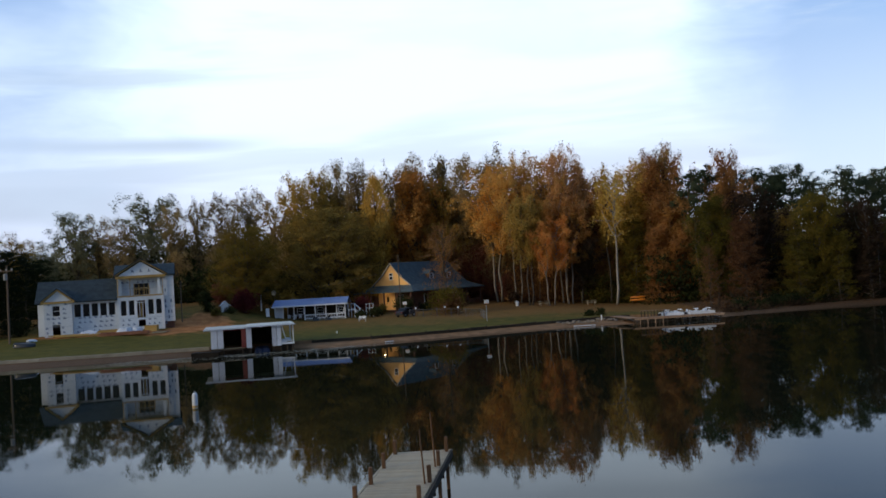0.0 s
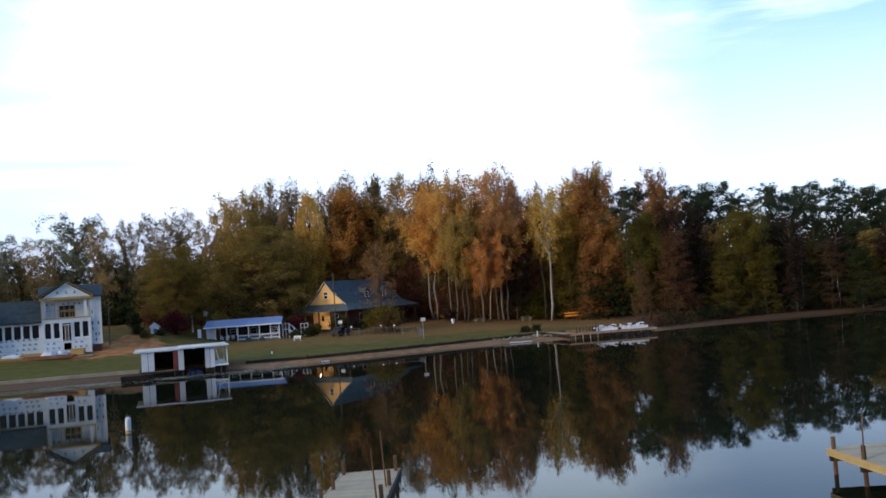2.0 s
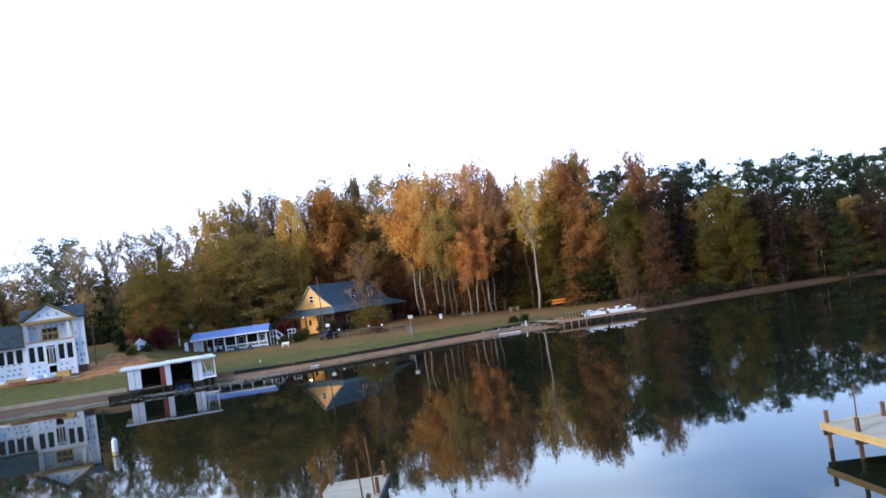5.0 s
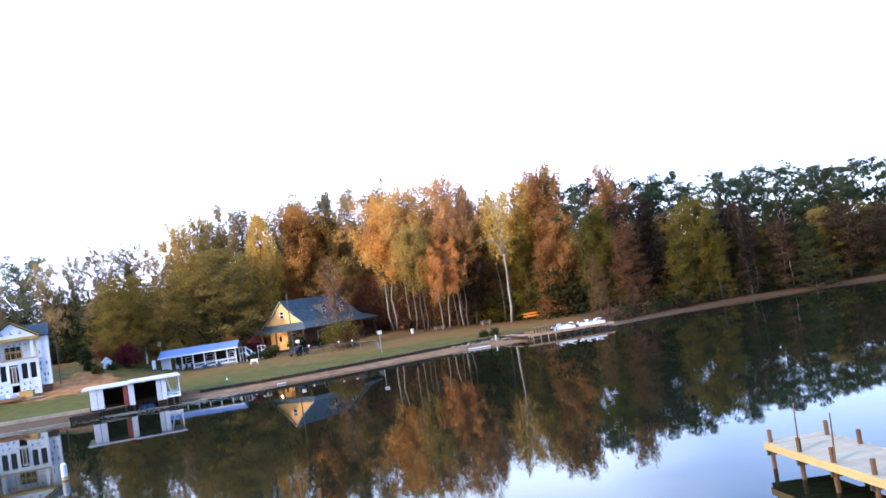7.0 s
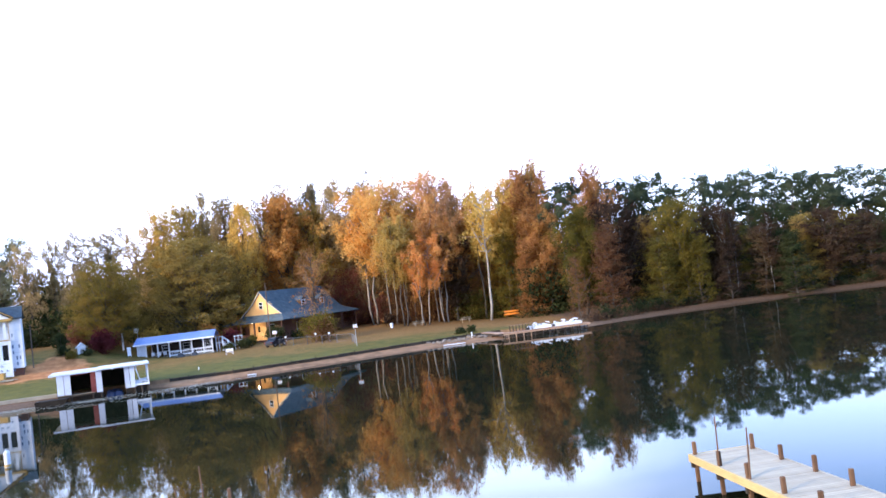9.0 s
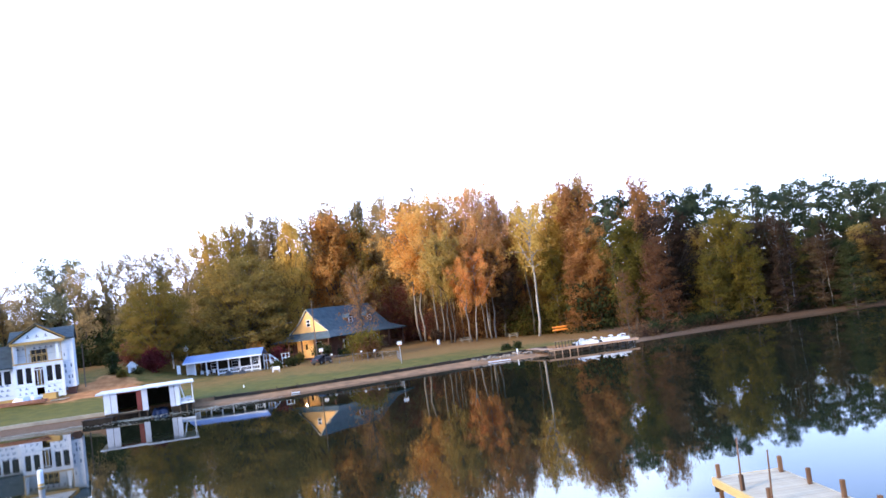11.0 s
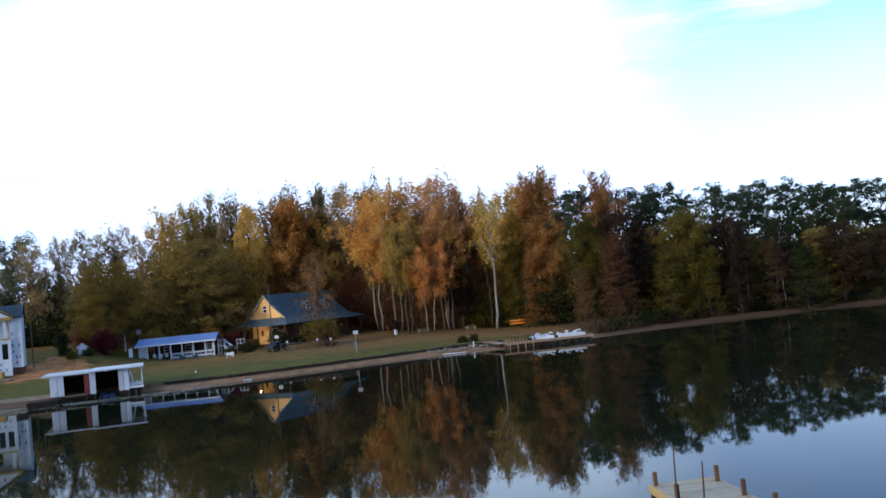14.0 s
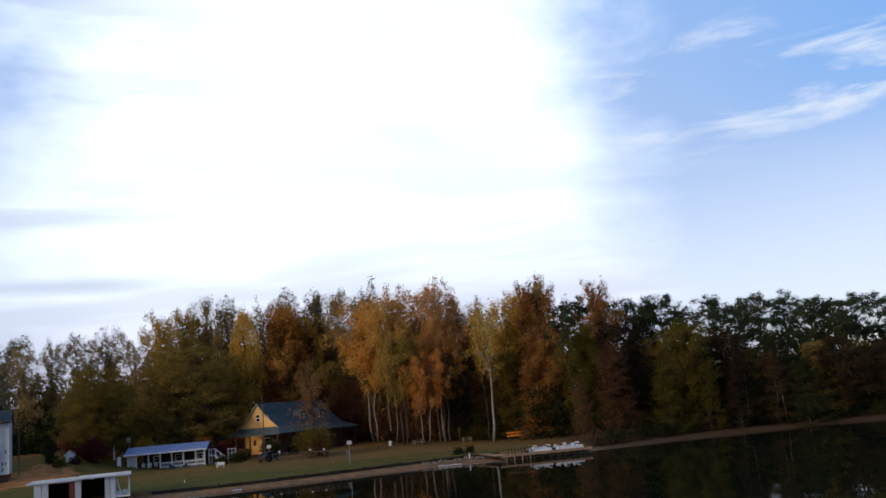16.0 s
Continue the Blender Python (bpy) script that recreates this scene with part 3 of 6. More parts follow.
tree("birch", "dim_brown", 56.2, 106, 10.9, 0.91, 39, True)
tree("low", "russet", 35.1, 104, 11.8, 0.98, 40)
tree("tall", "dim_brown", 38.9, 109, 14.0, 1.43, 41)
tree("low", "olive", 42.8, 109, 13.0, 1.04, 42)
tree("tall", "dim_olive", 45.1, 105, 12.9, 1.09, 43)
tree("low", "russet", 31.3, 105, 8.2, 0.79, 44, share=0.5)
tree("tall", "dim_brown", 50.1, 109, 11.4, 1.81, 45)
tree("low", "dim_olive", 53.3, 109, 10.4, 1.20, 46)
tree("low", "dim_brown", 55.4, 106, 9.4, 1.39, 47)
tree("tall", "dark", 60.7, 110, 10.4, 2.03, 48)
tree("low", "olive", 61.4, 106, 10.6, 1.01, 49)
tree("tall", "dim_brown", 63.9, 106, 9.5, 2.05, 50)
tree("low", "dim_olive", 68.4, 109, 10.5, 1.27, 51)
tree("low", "dim_olive", 46.1, 104, 9.2, 1.00, 52)
tree("low", "dim_brown", 49.8, 104, 8.0, 1.18, 53)
tree("low", "dim_olive", 41.4, 104, 9.4, 1.12, 54)
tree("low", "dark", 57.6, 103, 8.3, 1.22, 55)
tree("low", "dim_brown", 69.3, 106, 9.6, 1.37, 56)
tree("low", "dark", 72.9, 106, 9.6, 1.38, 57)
tree("low", "dim_brown", 76.6, 106, 9.3, 1.60, 58)
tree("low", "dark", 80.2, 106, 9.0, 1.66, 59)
tree("pine", "fir", 34.3, 119, 18.4, 0.98, 1)
tree("pine", "fir", 36.8, 122, 19.0, 0.98, 2)
tree("pine", "fir", 41.9, 125, 18.5, 1.03, 3)
tree("pine", "fir", 43.9, 121, 18.2, 1.02, 4)
tree("pine", "fir", 47.1, 124, 18.0, 1.06, 5)
tree("pine", "fir", 47.9, 120, 18.5, 1.00, 6)
tree("pine", "fir", 51.6, 123, 17.0, 1.12, 7)
tree("pine", "fir", 53.2, 119, 17.5, 1.05, 1)
tree("pine", "fir", 57.5, 122, 16.7, 1.14, 2)
tree("pine", "fir", 61.1, 125, 17.5, 1.11, 3)
tree("pine", "fir", 61.5, 121, 17.7, 1.06, 4)
tree("pine", "fir", 66.9, 124, 17.5, 1.11, 5)
tree("pine", "fir", 67.6, 120, 16.2, 1.17, 6)
tree("pine", "fir", 71.8, 123, 16.8, 1.15, 7)
tree("pine", "fir", 72.3, 119, 15.9, 1.19, 1)
tree("pine", "fir", 76.6, 122, 16.8, 1.15, 2)
tree("pine", "fir", 81.8, 125, 16.8, 1.18, 3)
tree("pine", "fir", 83.0, 121, 16.0, 1.21, 4)
tree("pine", "fir", 88.8, 124, 16.2, 1.22, 5)
tree("pine", "fir", 90.2, 120, 15.3, 1.27, 6)
tree("sparse", "olive", -61.6, 130, 15.2, 1.29, 1)
tree("sparse", "pale", -58.5, 133, 14.7, 1.28, 2)
tree("sparse", "pale", -53.1, 130, 18.2, 1.11, 3)
tree("sparse", "dun", -51.0, 133, 17.4, 0.96, 4)
tree("sparse", "dun", -46.3, 130, 16.5, 0.92, 5)
tree("sparse", "pale", -42.7, 133, 20.3, 1.33, 6)
tree("sparse", "dun", -38.4, 130, 18.1, 0.82, 7)
tree("sparse", "dun", -36.2, 133, 19.3, 0.57, 8)
tree("sparse", "dun", -31.4, 130, 19.4, 0.89, 9)
tree("sparse", "dun", -28.4, 133, 20.6, 0.78, 10)
tree("sparse", "dun", -24.0, 130, 18.1, 0.90, 11)
tree("birch", "gold", 23.0, 119.5, 18.9, 1.4, 6, True, share=0.3, label="tall slender tree with a pale trunk and thin yellow leaves")
tree("low", "spruce", -52.9, 104, 14.2, 1.05, 7, label="dark bushy evergreen beside the building site")
tree("low", "spruce", -51.5, 106, 13.1, 1.06, 8, label="dark bushy evergreen beside the building site")
tree("low", "spruce", -50.9, 109, 12.6, 1.08, 9, label="dark bushy evergreen beside the building site")
tree("low", "spruce", -50.2, 112, 11.8, 1.06, 7, label="dark bushy evergreen beside the building site")
tree("low", "spruce", -53.1, 100, 14.4, 1.00, 8, label="dark bushy evergreen beside the building site")
# the closed wood behind them; its dark colours hold the inner shade
rw = random.Random(5)
for x in np.arange(-72, 98, 4.6):
    for y, drop in ((137, 2.5), (145, 2.0)):
        px = float(x) + rw.uniform(-1.6, 1.6)
        if y < 140 and -8 < px < 9:
            y = 147           # keeps clear of the yellow house
        top = float(np.interp(px, [-72, -50, -30, -15, 0, 20, 32, 42, 96], [10.5, 12.5, 14.5, 18, 19, 18.5, 17.0, 13.0, 11.0])) * (1 + (y - 128) / 128 * 0.7) - drop * rw.uniform(0.5, 1.3)
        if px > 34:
            form, col = rw.choice((("low", "dark"), ("tall", "dark"), ("low", "dim_brown"), ("tall", "dim_brown")))
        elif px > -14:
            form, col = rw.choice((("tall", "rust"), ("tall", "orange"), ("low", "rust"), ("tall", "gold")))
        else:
            form, col = rw.choice((("low", "dim_olive"), ("tall", "dark"), ("tall", "dim_brown"), ("low", "dark")))
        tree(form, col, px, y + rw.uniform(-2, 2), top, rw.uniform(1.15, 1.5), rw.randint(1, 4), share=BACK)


def undergrowth(colour, x0, x1, y0, y1, height, count, seed, large=1.0):
    """Leaf masses that fill the wood; the darker ones stand in for its shade."""
    rng = np.random.default_rng(seed)
    k = count // 40
    cx, cy = rng.uniform(x0, x1, k), rng.uniform(y0, y1, k)
    cz = np.array([ground_z(a, b) for a, b in zip(cx, cy)]) + rng.uniform(0.1, 1, k) ** 1.4 * height
    pts = np.repeat(np.stack([cx, cy, cz], 1), 40, 0) + rng.normal(size=(k * 40, 3)) * np.array([0.9, 0.6, 0.55])
    g = np.repeat(np.array([ground_z(a, b) for a, b in zip(cx, cy)]), 40)
    pts[:, 2] = np.maximum(pts[:, 2], g + 0.05)
    me = leaf_mesh("undergrowth", pts, rng.uniform(0.12, 0.30, len(pts)) * large, LEAVES[colour], rng)
    tagged(new("undergrowth", me), "brown and green leaves filling the wood, shade put into the darker ones", "undergrowth", kind="stuff")


def edge_brush(colour, x0, x1, near, far, height, count, seed):
    """Low bushes that crowd down to the shore under the trees."""
    rng = np.random.default_rng(seed)
    k = count // 30
    cx = rng.uniform(x0, x1, k)
    cy = np.array([shore(a) for a in cx]) + rng.uniform(near, far, k)
    cz = np.array([ground_z(a, b) for a, b in zip(cx, cy)])
    up = rng.uniform(0.1, 1, k) * height * (0.6 + 0.4 * np.sin(cx * 1.3) * np.sin(cx * 0.47 + 1))
    pts = np.repeat(np.stack([cx, cy, cz + up], 1), 30, 0) + rng.normal(size=(k * 30, 3)) * np.array([0.5, 0.4, 0.28])
    pts[:, 2] = np.maximum(pts[:, 2], np.repeat(cz, 30) + 0.03)
    me = leaf_mesh("undergrowth", pts, rng.uniform(0.07, 0.16, len(pts)), LEAVES[colour], rng)
    tagged(new("undergrowth", me), "low brush along the wooded shore, darkened for the shade under trees", "undergrowth", kind="stuff")


# near-black leaves put the shadow at the wood's foot into the brush
edge_brush("dim_brown", 30, 104, 3.0, 5.0, 0.35, 12000, 11)
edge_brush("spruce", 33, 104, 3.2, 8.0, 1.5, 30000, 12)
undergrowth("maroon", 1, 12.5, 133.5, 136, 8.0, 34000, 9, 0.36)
undergrowth("dim_brown", 9.5, 22, 128, 132, 5.0, 22000, 15, 0.36)
undergrowth("russet", 11, 23, 126, 129, 5.0, 18000, 16, 0.36)
undergrowth("rust", 13, 34, 126, 131, 4.5, 20000, 10, 0.4)
undergrowth("dim_olive", 20, 33, 123, 128, 3.6, 9000, 14, 0.6)
undergrowth("rust", -12, 34, 135, 146, 6.5, 30000, 1)
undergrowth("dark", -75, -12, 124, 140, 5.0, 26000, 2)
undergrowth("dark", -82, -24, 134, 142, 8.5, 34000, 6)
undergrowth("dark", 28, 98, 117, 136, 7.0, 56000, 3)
# high screens of large leaves that close gaps against the sky
undergrowth("dim_brown", -14, 36, 149, 155, 15.0, 18000, 5, 2.2)
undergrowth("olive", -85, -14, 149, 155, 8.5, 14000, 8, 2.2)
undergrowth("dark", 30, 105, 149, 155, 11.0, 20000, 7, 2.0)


# ---- surfaces of buildings and docks ----
M_WRAP = surface("house_wrap", (0.53, 0.585, 0.64), (0.72, 0.76, 0.80), 2.0, 0.55, relief=0.25, depth=0.02)
M_SEAM = surface("seam_tape", (0.36, 0.42, 0.48), (0.52, 0.57, 0.62), 4.0, 0.5)
M_PRINT = surface("wrap_print_ink", (0.05, 0.09, 0.17), (0.14, 0.19, 0.28), 3.0, 0.6)
M_LUMBER = surface("new_lumber", (0.31, 0.20, 0.055), (0.48, 0.33, 0.12), 4.0, 0.7, stretch=(0.3, 1, 1))
M_ROOF = surface("roof_shingles", (0.018, 0.027, 0.033), (0.050, 0.066, 0.074), 7.0, 0.85, relief=0.6, depth=0.03)
M_TEAL = surface("blue_grey_shingles", (0.040, 0.056, 0.064), (0.092, 0.118, 0.128), 7.0, 0.8, relief=0.6, depth=0.03)
M_YELLOW = surface("yellow_siding", (0.78, 0.42, 0.12), (0.88, 0.51, 0.18), 2.0, 0.65, relief=0.2)
M_CREAM = surface("cream_trim", (0.50, 0.42, 0.30), (0.68, 0.58, 0.44), 3.0, 0.6)
M_BROWN = surface("brown_siding", (0.085, 0.040, 0.028), (0.17, 0.085, 0.055), 3.0, 0.8)
M_WHITE = surface("white_paint", (0.58, 0.60, 0.64), (0.80, 0.81, 0.82), 2.0, 0.55, relief=0.15)
M_BOATWHITE = surface("boathouse_paint", (0.43, 0.465, 0.55), (0.68, 0.71, 0.77), 3.0, 0.55, relief=0.2)
M_OLDROOF = surface("stained_white_roof", (0.34, 0.34, 0.31), (0.68, 0.68, 0.64), 2.0, 0.7, relief=0.3, depth=0.02)
M_BLUEROOF = surface("blue_metal_roof", (0.16, 0.24, 0.47), (0.27, 0.36, 0.60), 2.5, 0.35, 0.0, relief=0.1)
M_DECK = surface("grey_deck_board", (0.22, 0.175, 0.115), (0.45, 0.375, 0.26), 6.0, 0.85, stretch=(0.2, 1, 1), relief=0.5, depth=0.006, per_piece=0.12)
M_POST = surface("brown_post", (0.06, 0.032, 0.018), (0.17, 0.095, 0.05), 6.0, 0.85, stretch=(1, 1, 0.25), relief=0.5)
M_FASCIA = surface("fascia_board", (0.36, 0.235, 0.085), (0.56, 0.385, 0.15), 5.0, 0.75, stretch=(1, 0.2, 1), relief=0.3)
# some boards of this wood stand in for shade under decks and roofs
M_DARKWOOD = surface("dark_wood", (0.022, 0.018, 0.014), (0.07, 0.055, 0.04), 5.0, 0.95, relief=0.6)
M_REDWOOD = surface("red_brown_panel", (0.12, 0.03, 0.025), (0.22, 0.06, 0.05), 4.0, 0.75)
M_TARP = surface("white_tarp", (0.55, 0.58, 0.63), (0.78, 0.80, 0.84), 3.0, 0.5, relief=0.4, depth=0.03)
M_BLUETARP = surface("blue_tarp", (0.004, 0.008, 0.026), (0.010, 0.020, 0.060), 3.0, 0.5, relief=0.4)
M_BRICK = surface("brick_stack", (0.17, 0.075, 0.05), (0.32, 0.16, 0.10), 8.0, 0.85)
M_CONCRETE = surface("old_concrete", (0.17, 0.155, 0.12), (0.36, 0.33, 0.26), 3.0, 0.85, relief=0.5, depth=0.02)
M_STONE = surface("shore_stone", (0.10, 0.08, 0.06), (0.27, 0.22, 0.17), 4.0, 0.85, relief=0.5, depth=0.02)
M_STEEL = surface("galvanised_steel", (0.20, 0.205, 0.21), (0.38, 0.385, 0.39), 5.0, 0.5, 0.6)
M_BLACK = surface("black_paint", (0.010, 0.011, 0.013), (0.03, 0.032, 0.036), 3.0, 0.3)
M_ORANGE = surface("orange_plastic", (0.75, 0.20, 0.01), (0.95, 0.34, 0.03), 2.0, 0.4)
M_RUBBER = surface("rubber", (0.012, 0.012, 0.012), (0.03, 0.03, 0.03), 5.0, 0.8)
M_FENCE = surface("weathered_fence_wire", (0.10, 0.10, 0.105), (0.20, 0.20, 0.205), 5.0, 0.7, 0.3)
M_CARPAINT = surface("dark_car_paint", (0.006, 0.007, 0.012), (0.012, 0.014, 0.022), 3.0, 0.45)
# blackened to hold the jetty's shadow in the wood colour
M_JETTYWOOD = surface("black_jetty_wood", (0.008, 0.007, 0.006), (0.030, 0.024, 0.018), 5.0, 0.95, relief=0.6)
M_UTILITY = surface("utility_pole_wood", (0.085, 0.06, 0.045), (0.19, 0.145, 0.105), 4.0, 0.9, stretch=(1, 1, 0.15))


def glass(name):
    m, n, b, co = material(name)
    b.inputs["Base Color"].default_value = (0.006, 0.007, 0.009, 1)
    b.inputs["Roughness"].default_value = 0.12
    b.inputs["Specular IOR Level"].default_value = 0.22
    bump(n, b, n.noise(co, 2.0), 0.03, 0.01)
    return m


M_PANE = glass("dark_window_glass")


def holed_wall(x0, x1, z0, z1, holes, y0, y1):
    """An upright wall along x with openings (x0, x1, z0, z1) right through it."""
    xs = sorted({x0, x1, *[h[0] for h in holes], *[h[1] for h in holes]})
    zs = sorted({z0, z1, *[h[2] for h in holes], *[h[3] for h in holes]})
    bm = bmesh.new()
    at = {}

    def v(i, k, y):
        key = (i, k, y)
        if key not in at:
            at[key] = bm.verts.new((xs[i], y, zs[k]))
        return at[key]

    def solid(i, k):
        if not (0 <= i < len(xs) - 1 and 0 <= k < len(zs) - 1):
            return False
        cx, cz = (xs[i] + xs[i + 1]) / 2, (zs[k] + zs[k + 1]) / 2
        return not any(h[0] < cx < h[1] and h[2] < cz < h[3] for h in holes)
    for i in range(len(xs) - 1):
        for k in range(len(zs) - 1):
            if not solid(i, k):
                continue
            bm.faces.new((v(i, k, y0), v(i + 1, k, y0), v(i + 1, k + 1, y0), v(i, k + 1, y0)))
            bm.faces.new((v(i, k, y1), v(i, k + 1, y1), v(i + 1, k + 1, y1), v(i + 1, k, y1)))
            for di, dk, a, b in ((-1, 0, (i, k), (i, k + 1)), (1, 0, (i + 1, k), (i + 1, k + 1)), (0, -1, (i, k), (i + 1, k)), (0, 1, (i, k + 1), (i + 1, k + 1))):
                if not solid(i + di, k + dk):
                    bm.faces.new((v(*a, y0), v(*b, y0), v(*b, y1), v(*a, y1)))
    bmesh.ops.recalc_face_normals(bm, faces=bm.faces[:])
    return bm


def bars(*boxes):
    bm = bmesh.new()
    for b in boxes:
        box(*b, bm=bm)
    return bm


def window(parent, x0, x1, z0, z1, y, mat, rail=0.05, cross=True, inset=0.06):
    """A framed window in a wall that faces -y: frame, middle rail, and panes set back behind it."""
    r = rail
    parts_ = [(x0, x0 + r, y, y + 0.07, z0, z1), (x1 - r, x1, y, y + 0.07, z0, z1), (x0 + r, x1 - r, y, y + 0.07, z0, z0 + r), (x0 + r, x1 - r, y, y + 0.07, z1 - r, z1)]
    zm = (z0 + z1) / 2
    if cross:
        parts_.append((x0 + r, x1 - r, y + 0.01, y + 0.06, zm - r / 3, zm + r / 3))
    w = part("window", bars(*parts_), mat, parent)
    if cross:
        part("pane", box(x0 + r, x1 - r, y + 0.03, y + 0.045, z0 + r, zm - r / 3), M_PANE, w)
        part("pane", box(x0 + r, x1 - r, y + 0.03, y + 0.045, zm + r / 3, z1 - r), M_PANE, w)
    else:
        part("pane", box(x0 + r, x1 - r, y + 0.03, y + 0.045, z0 + r, z1 - r), M_PANE, w)
    return w


def lumpy(w, d, h, seed, cell=12):
    """A draped, creased heap w x d x h standing on z = 0."""
    bm = bmesh.new()
    rows_ = []
    for i in range(cell + 1):
        row = []
        for j in range(cell + 1):
            u, v = i / cell * 2 - 1, j / cell * 2 - 1
            f = max(0.0, 1 - max(abs(u), abs(v)) ** 3)
            z = h * f ** 0.6 * (0.72 + 0.45 * noise.noise((u * 1.7 + seed, v * 1.7, seed * 0.3)) + 0.18 * noise.noise((u * 5 + seed, v * 5, 2.0)))
            row.append(bm.verts.new((u * w / 2 * (1 + 0.08 * noise.noise((v * 3, seed, 1))), v * d / 2 * (1 + 0.12 * noise.noise((u * 3, seed, 5))), max(z, -0.05) if f > 0 else -0.1)))
        rows_.append(row)
    for a, b in zip(rows_, rows_[1:]):
        for j in range(cell):
            bm.faces.new((a[j], b[j], b[j + 1], a[j + 1]))
    return bm


# ---- the house being built ----


def construction_house():
    h = thing("house", "unfinished two-storey house clad in printed white wrap, openings still bare", "house", (-37.2, 102.0, 2.15), 16)
    h.scale.x = 0.945
    # left bay with its small gable, and a wall set back beside it
    part("wall", holed_wall(-8.2, -5.1, -0.6, 3.55, [(-7.3, -6.4, 2.05, 3.3), (-7.3, -6.45, -0.3, 1.15)], -0.6, -0.45), M_WRAP, h)
    part("wall", box(-8.2, -8.05, -0.45, 5.0, -0.6, 3.55), M_WRAP, h)
    part("wall", box(-5.25, -5.1, -0.45, -0.001, -0.6, 3.55), M_WRAP, h)
    part("wall", box(-9.1, -8.201, 1.0, 1.15, -0.6, 3.45), M_WRAP, h, "recessed wall of printed white wrap")
    part("wall", box(-9.1, -8.95, 1.151, 5.0, -0.6, 3.45), M_WRAP, h)
    part("gable", prism([(-8.15, 3.75), (-5.15, 3.75), (-6.65, 4.9)], "y", -0.58, -0.44), M_WRAP, h)
    part("gable_trim", bars((-8.5, -4.8, -0.75, -0.60, 3.52, 3.72)), M_LUMBER, h, "raw yellow lumber beam")
    for s in (-1, 1):
        part("gable_trim", prism([(-6.65, 5.12), (-6.65, 4.94), (-6.65 + s * 1.85, 3.56), (-6.65 + s * 1.85, 3.74)], "y", -0.78, -0.62), M_LUMBER, h, "raw yellow lumber rake")
        part("roof", prism([(-6.65, 5.24), (-6.65, 5.13), (-6.65 + s * 1.9, 3.72), (-6.65 + s * 1.9, 3.83)], "y", -0.85, 4.2), M_ROOF, h)
    # long wing with five tall openings
    five = [(-5.0 + 0.965 * i + 0.02, -5.0 + 0.965 * i + 0.86, 1.80, 3.36) for i in range(5)]
    part("wall", holed_wall(-5.1, 0.0, -0.6, 3.5, five, 0.0, 0.15), M_WRAP, h)
    part("wall", box(-8.949, 5.3, 5.001, 5.15, -0.6, 3.5), M_WRAP, h)
    part("roof", prism([(-0.45, 3.52), (-0.45, 3.64), (2.8, 6.05), (5.6, 3.64), (5.6, 3.52), (2.8, 5.93)], "x", -9.2, -0.02), M_ROOF, h)
    part("floor", box(-8.0, 5.1, 0.2, 4.95, 1.3, 1.45), M_LUMBER, h)
    part("wall", box(-8.0, 0.0, 2.4, 2.5, 1.45, 3.5), M_BROWN, h, "bare inner partition")
    # two-storey block
    openings = [(0.28, 1.02, 1.62, 3.42), (1.20, 1.94, 1.62, 3.42), (2.12, 3.2, 1.35, 3.3), (3.42, 4.16, 1.62, 3.42), (4.34, 5.08, 1.62, 3.42), (2.3, 3.1, 0.35, 1.1)]
    part("wall", holed_wall(0.0, 5.3, -0.6, 3.72, openings, -0.35, -0.2), M_WRAP, h)
    part("wall", box(0.0, 0.15, -0.2, 4.6, -0.6, 6.0), M_WRAP, h)
    part("wall", box(5.15, 5.3, -0.2, 4.6, -0.1, 6.05), M_WRAP, h, "side wall of printed white wrap")
    # dark block added where the gap under the raised wall is in shade
    part("foundation", box(5.301, 6.4, 0.1, 4.4, -0.6, 0.72), M_BROWN, h, "dark brown block filling the shaded gap under the wall")
    part("wall", box(5.301, 6.5, -0.2, -0.05, 0.72, 6.03), M_WRAP, h, "recessed wall of printed white wrap")
    part("wall", box(6.35, 6.5, -0.049, 4.45, 0.72, 6.03), M_WRAP, h)
    part("corner_board", box(6.38, 6.53, -0.26, -0.202, 0.72, 6.03), M_WHITE, h)
    part("wall", box(0.15, 5.15, 4.45, 4.6, 3.5, 6.05), M_WRAP, h)
    part("wall", holed_wall(0.15, 5.15, 3.72, 6.0, [(1.85, 3.65, 3.95, 5.25)], 0.5, 0.65), M_WRAP, h, "wrapped wall behind the upper porch")
    part("floor", box(0.15, 5.15, -0.2, 4.45, 3.60, 3.72), M_LUMBER, h)
    part("wall", box(0.15, 5.15, 3.4, 3.5, 0.0, 3.58), M_BROWN, h, "bare inner partition")
    part("balcony_edge", box(-0.03, 5.299, -0.42, -0.352, 3.79, 3.91), M_LUMBER, h, "yellow lumber edge of the upper porch")
    part("porch_beam", box(-0.15, 5.65, -0.55, -0.25, 5.88, 6.17), M_LUMBER, h, "yellow lumber beam")
    for x in (0.04, 1.45, 5.2):
        part("post", box(x, x + 0.07, -0.44, -0.36, 3.92, 5.915), M_LUMBER, h)
    for x in (0.02, 4.45):
        part("wall", box(x + 0.2, x + 0.5, -0.30, -0.25, 3.98, 5.9), M_WRAP, h)
    part("railing", bars((1.75, 3.75, -0.42, -0.37, 4.72, 4.78), *[(1.78 + 0.39 * i, 1.82 + 0.39 * i, -0.41, -0.38, 3.92, 4.72) for i in range(6)]), M_LUMBER, h)
    f = part("door_frame", bars((1.85, 1.95, 0.47, 0.52, 3.95, 5.25), (3.55, 3.65, 0.47, 0.52, 3.95, 5.25), (2.4, 2.47, 0.47, 0.52, 3.95, 5.25), (3.03, 3.10, 0.47, 0.52, 3.95, 5.25), (1.85, 3.65, 0.46, 0.50, 4.55, 4.62)), M_LUMBER, h)
    part("pane", box(1.95, 3.55, 0.56, 0.58, 3.95, 5.25), M_PANE, f)
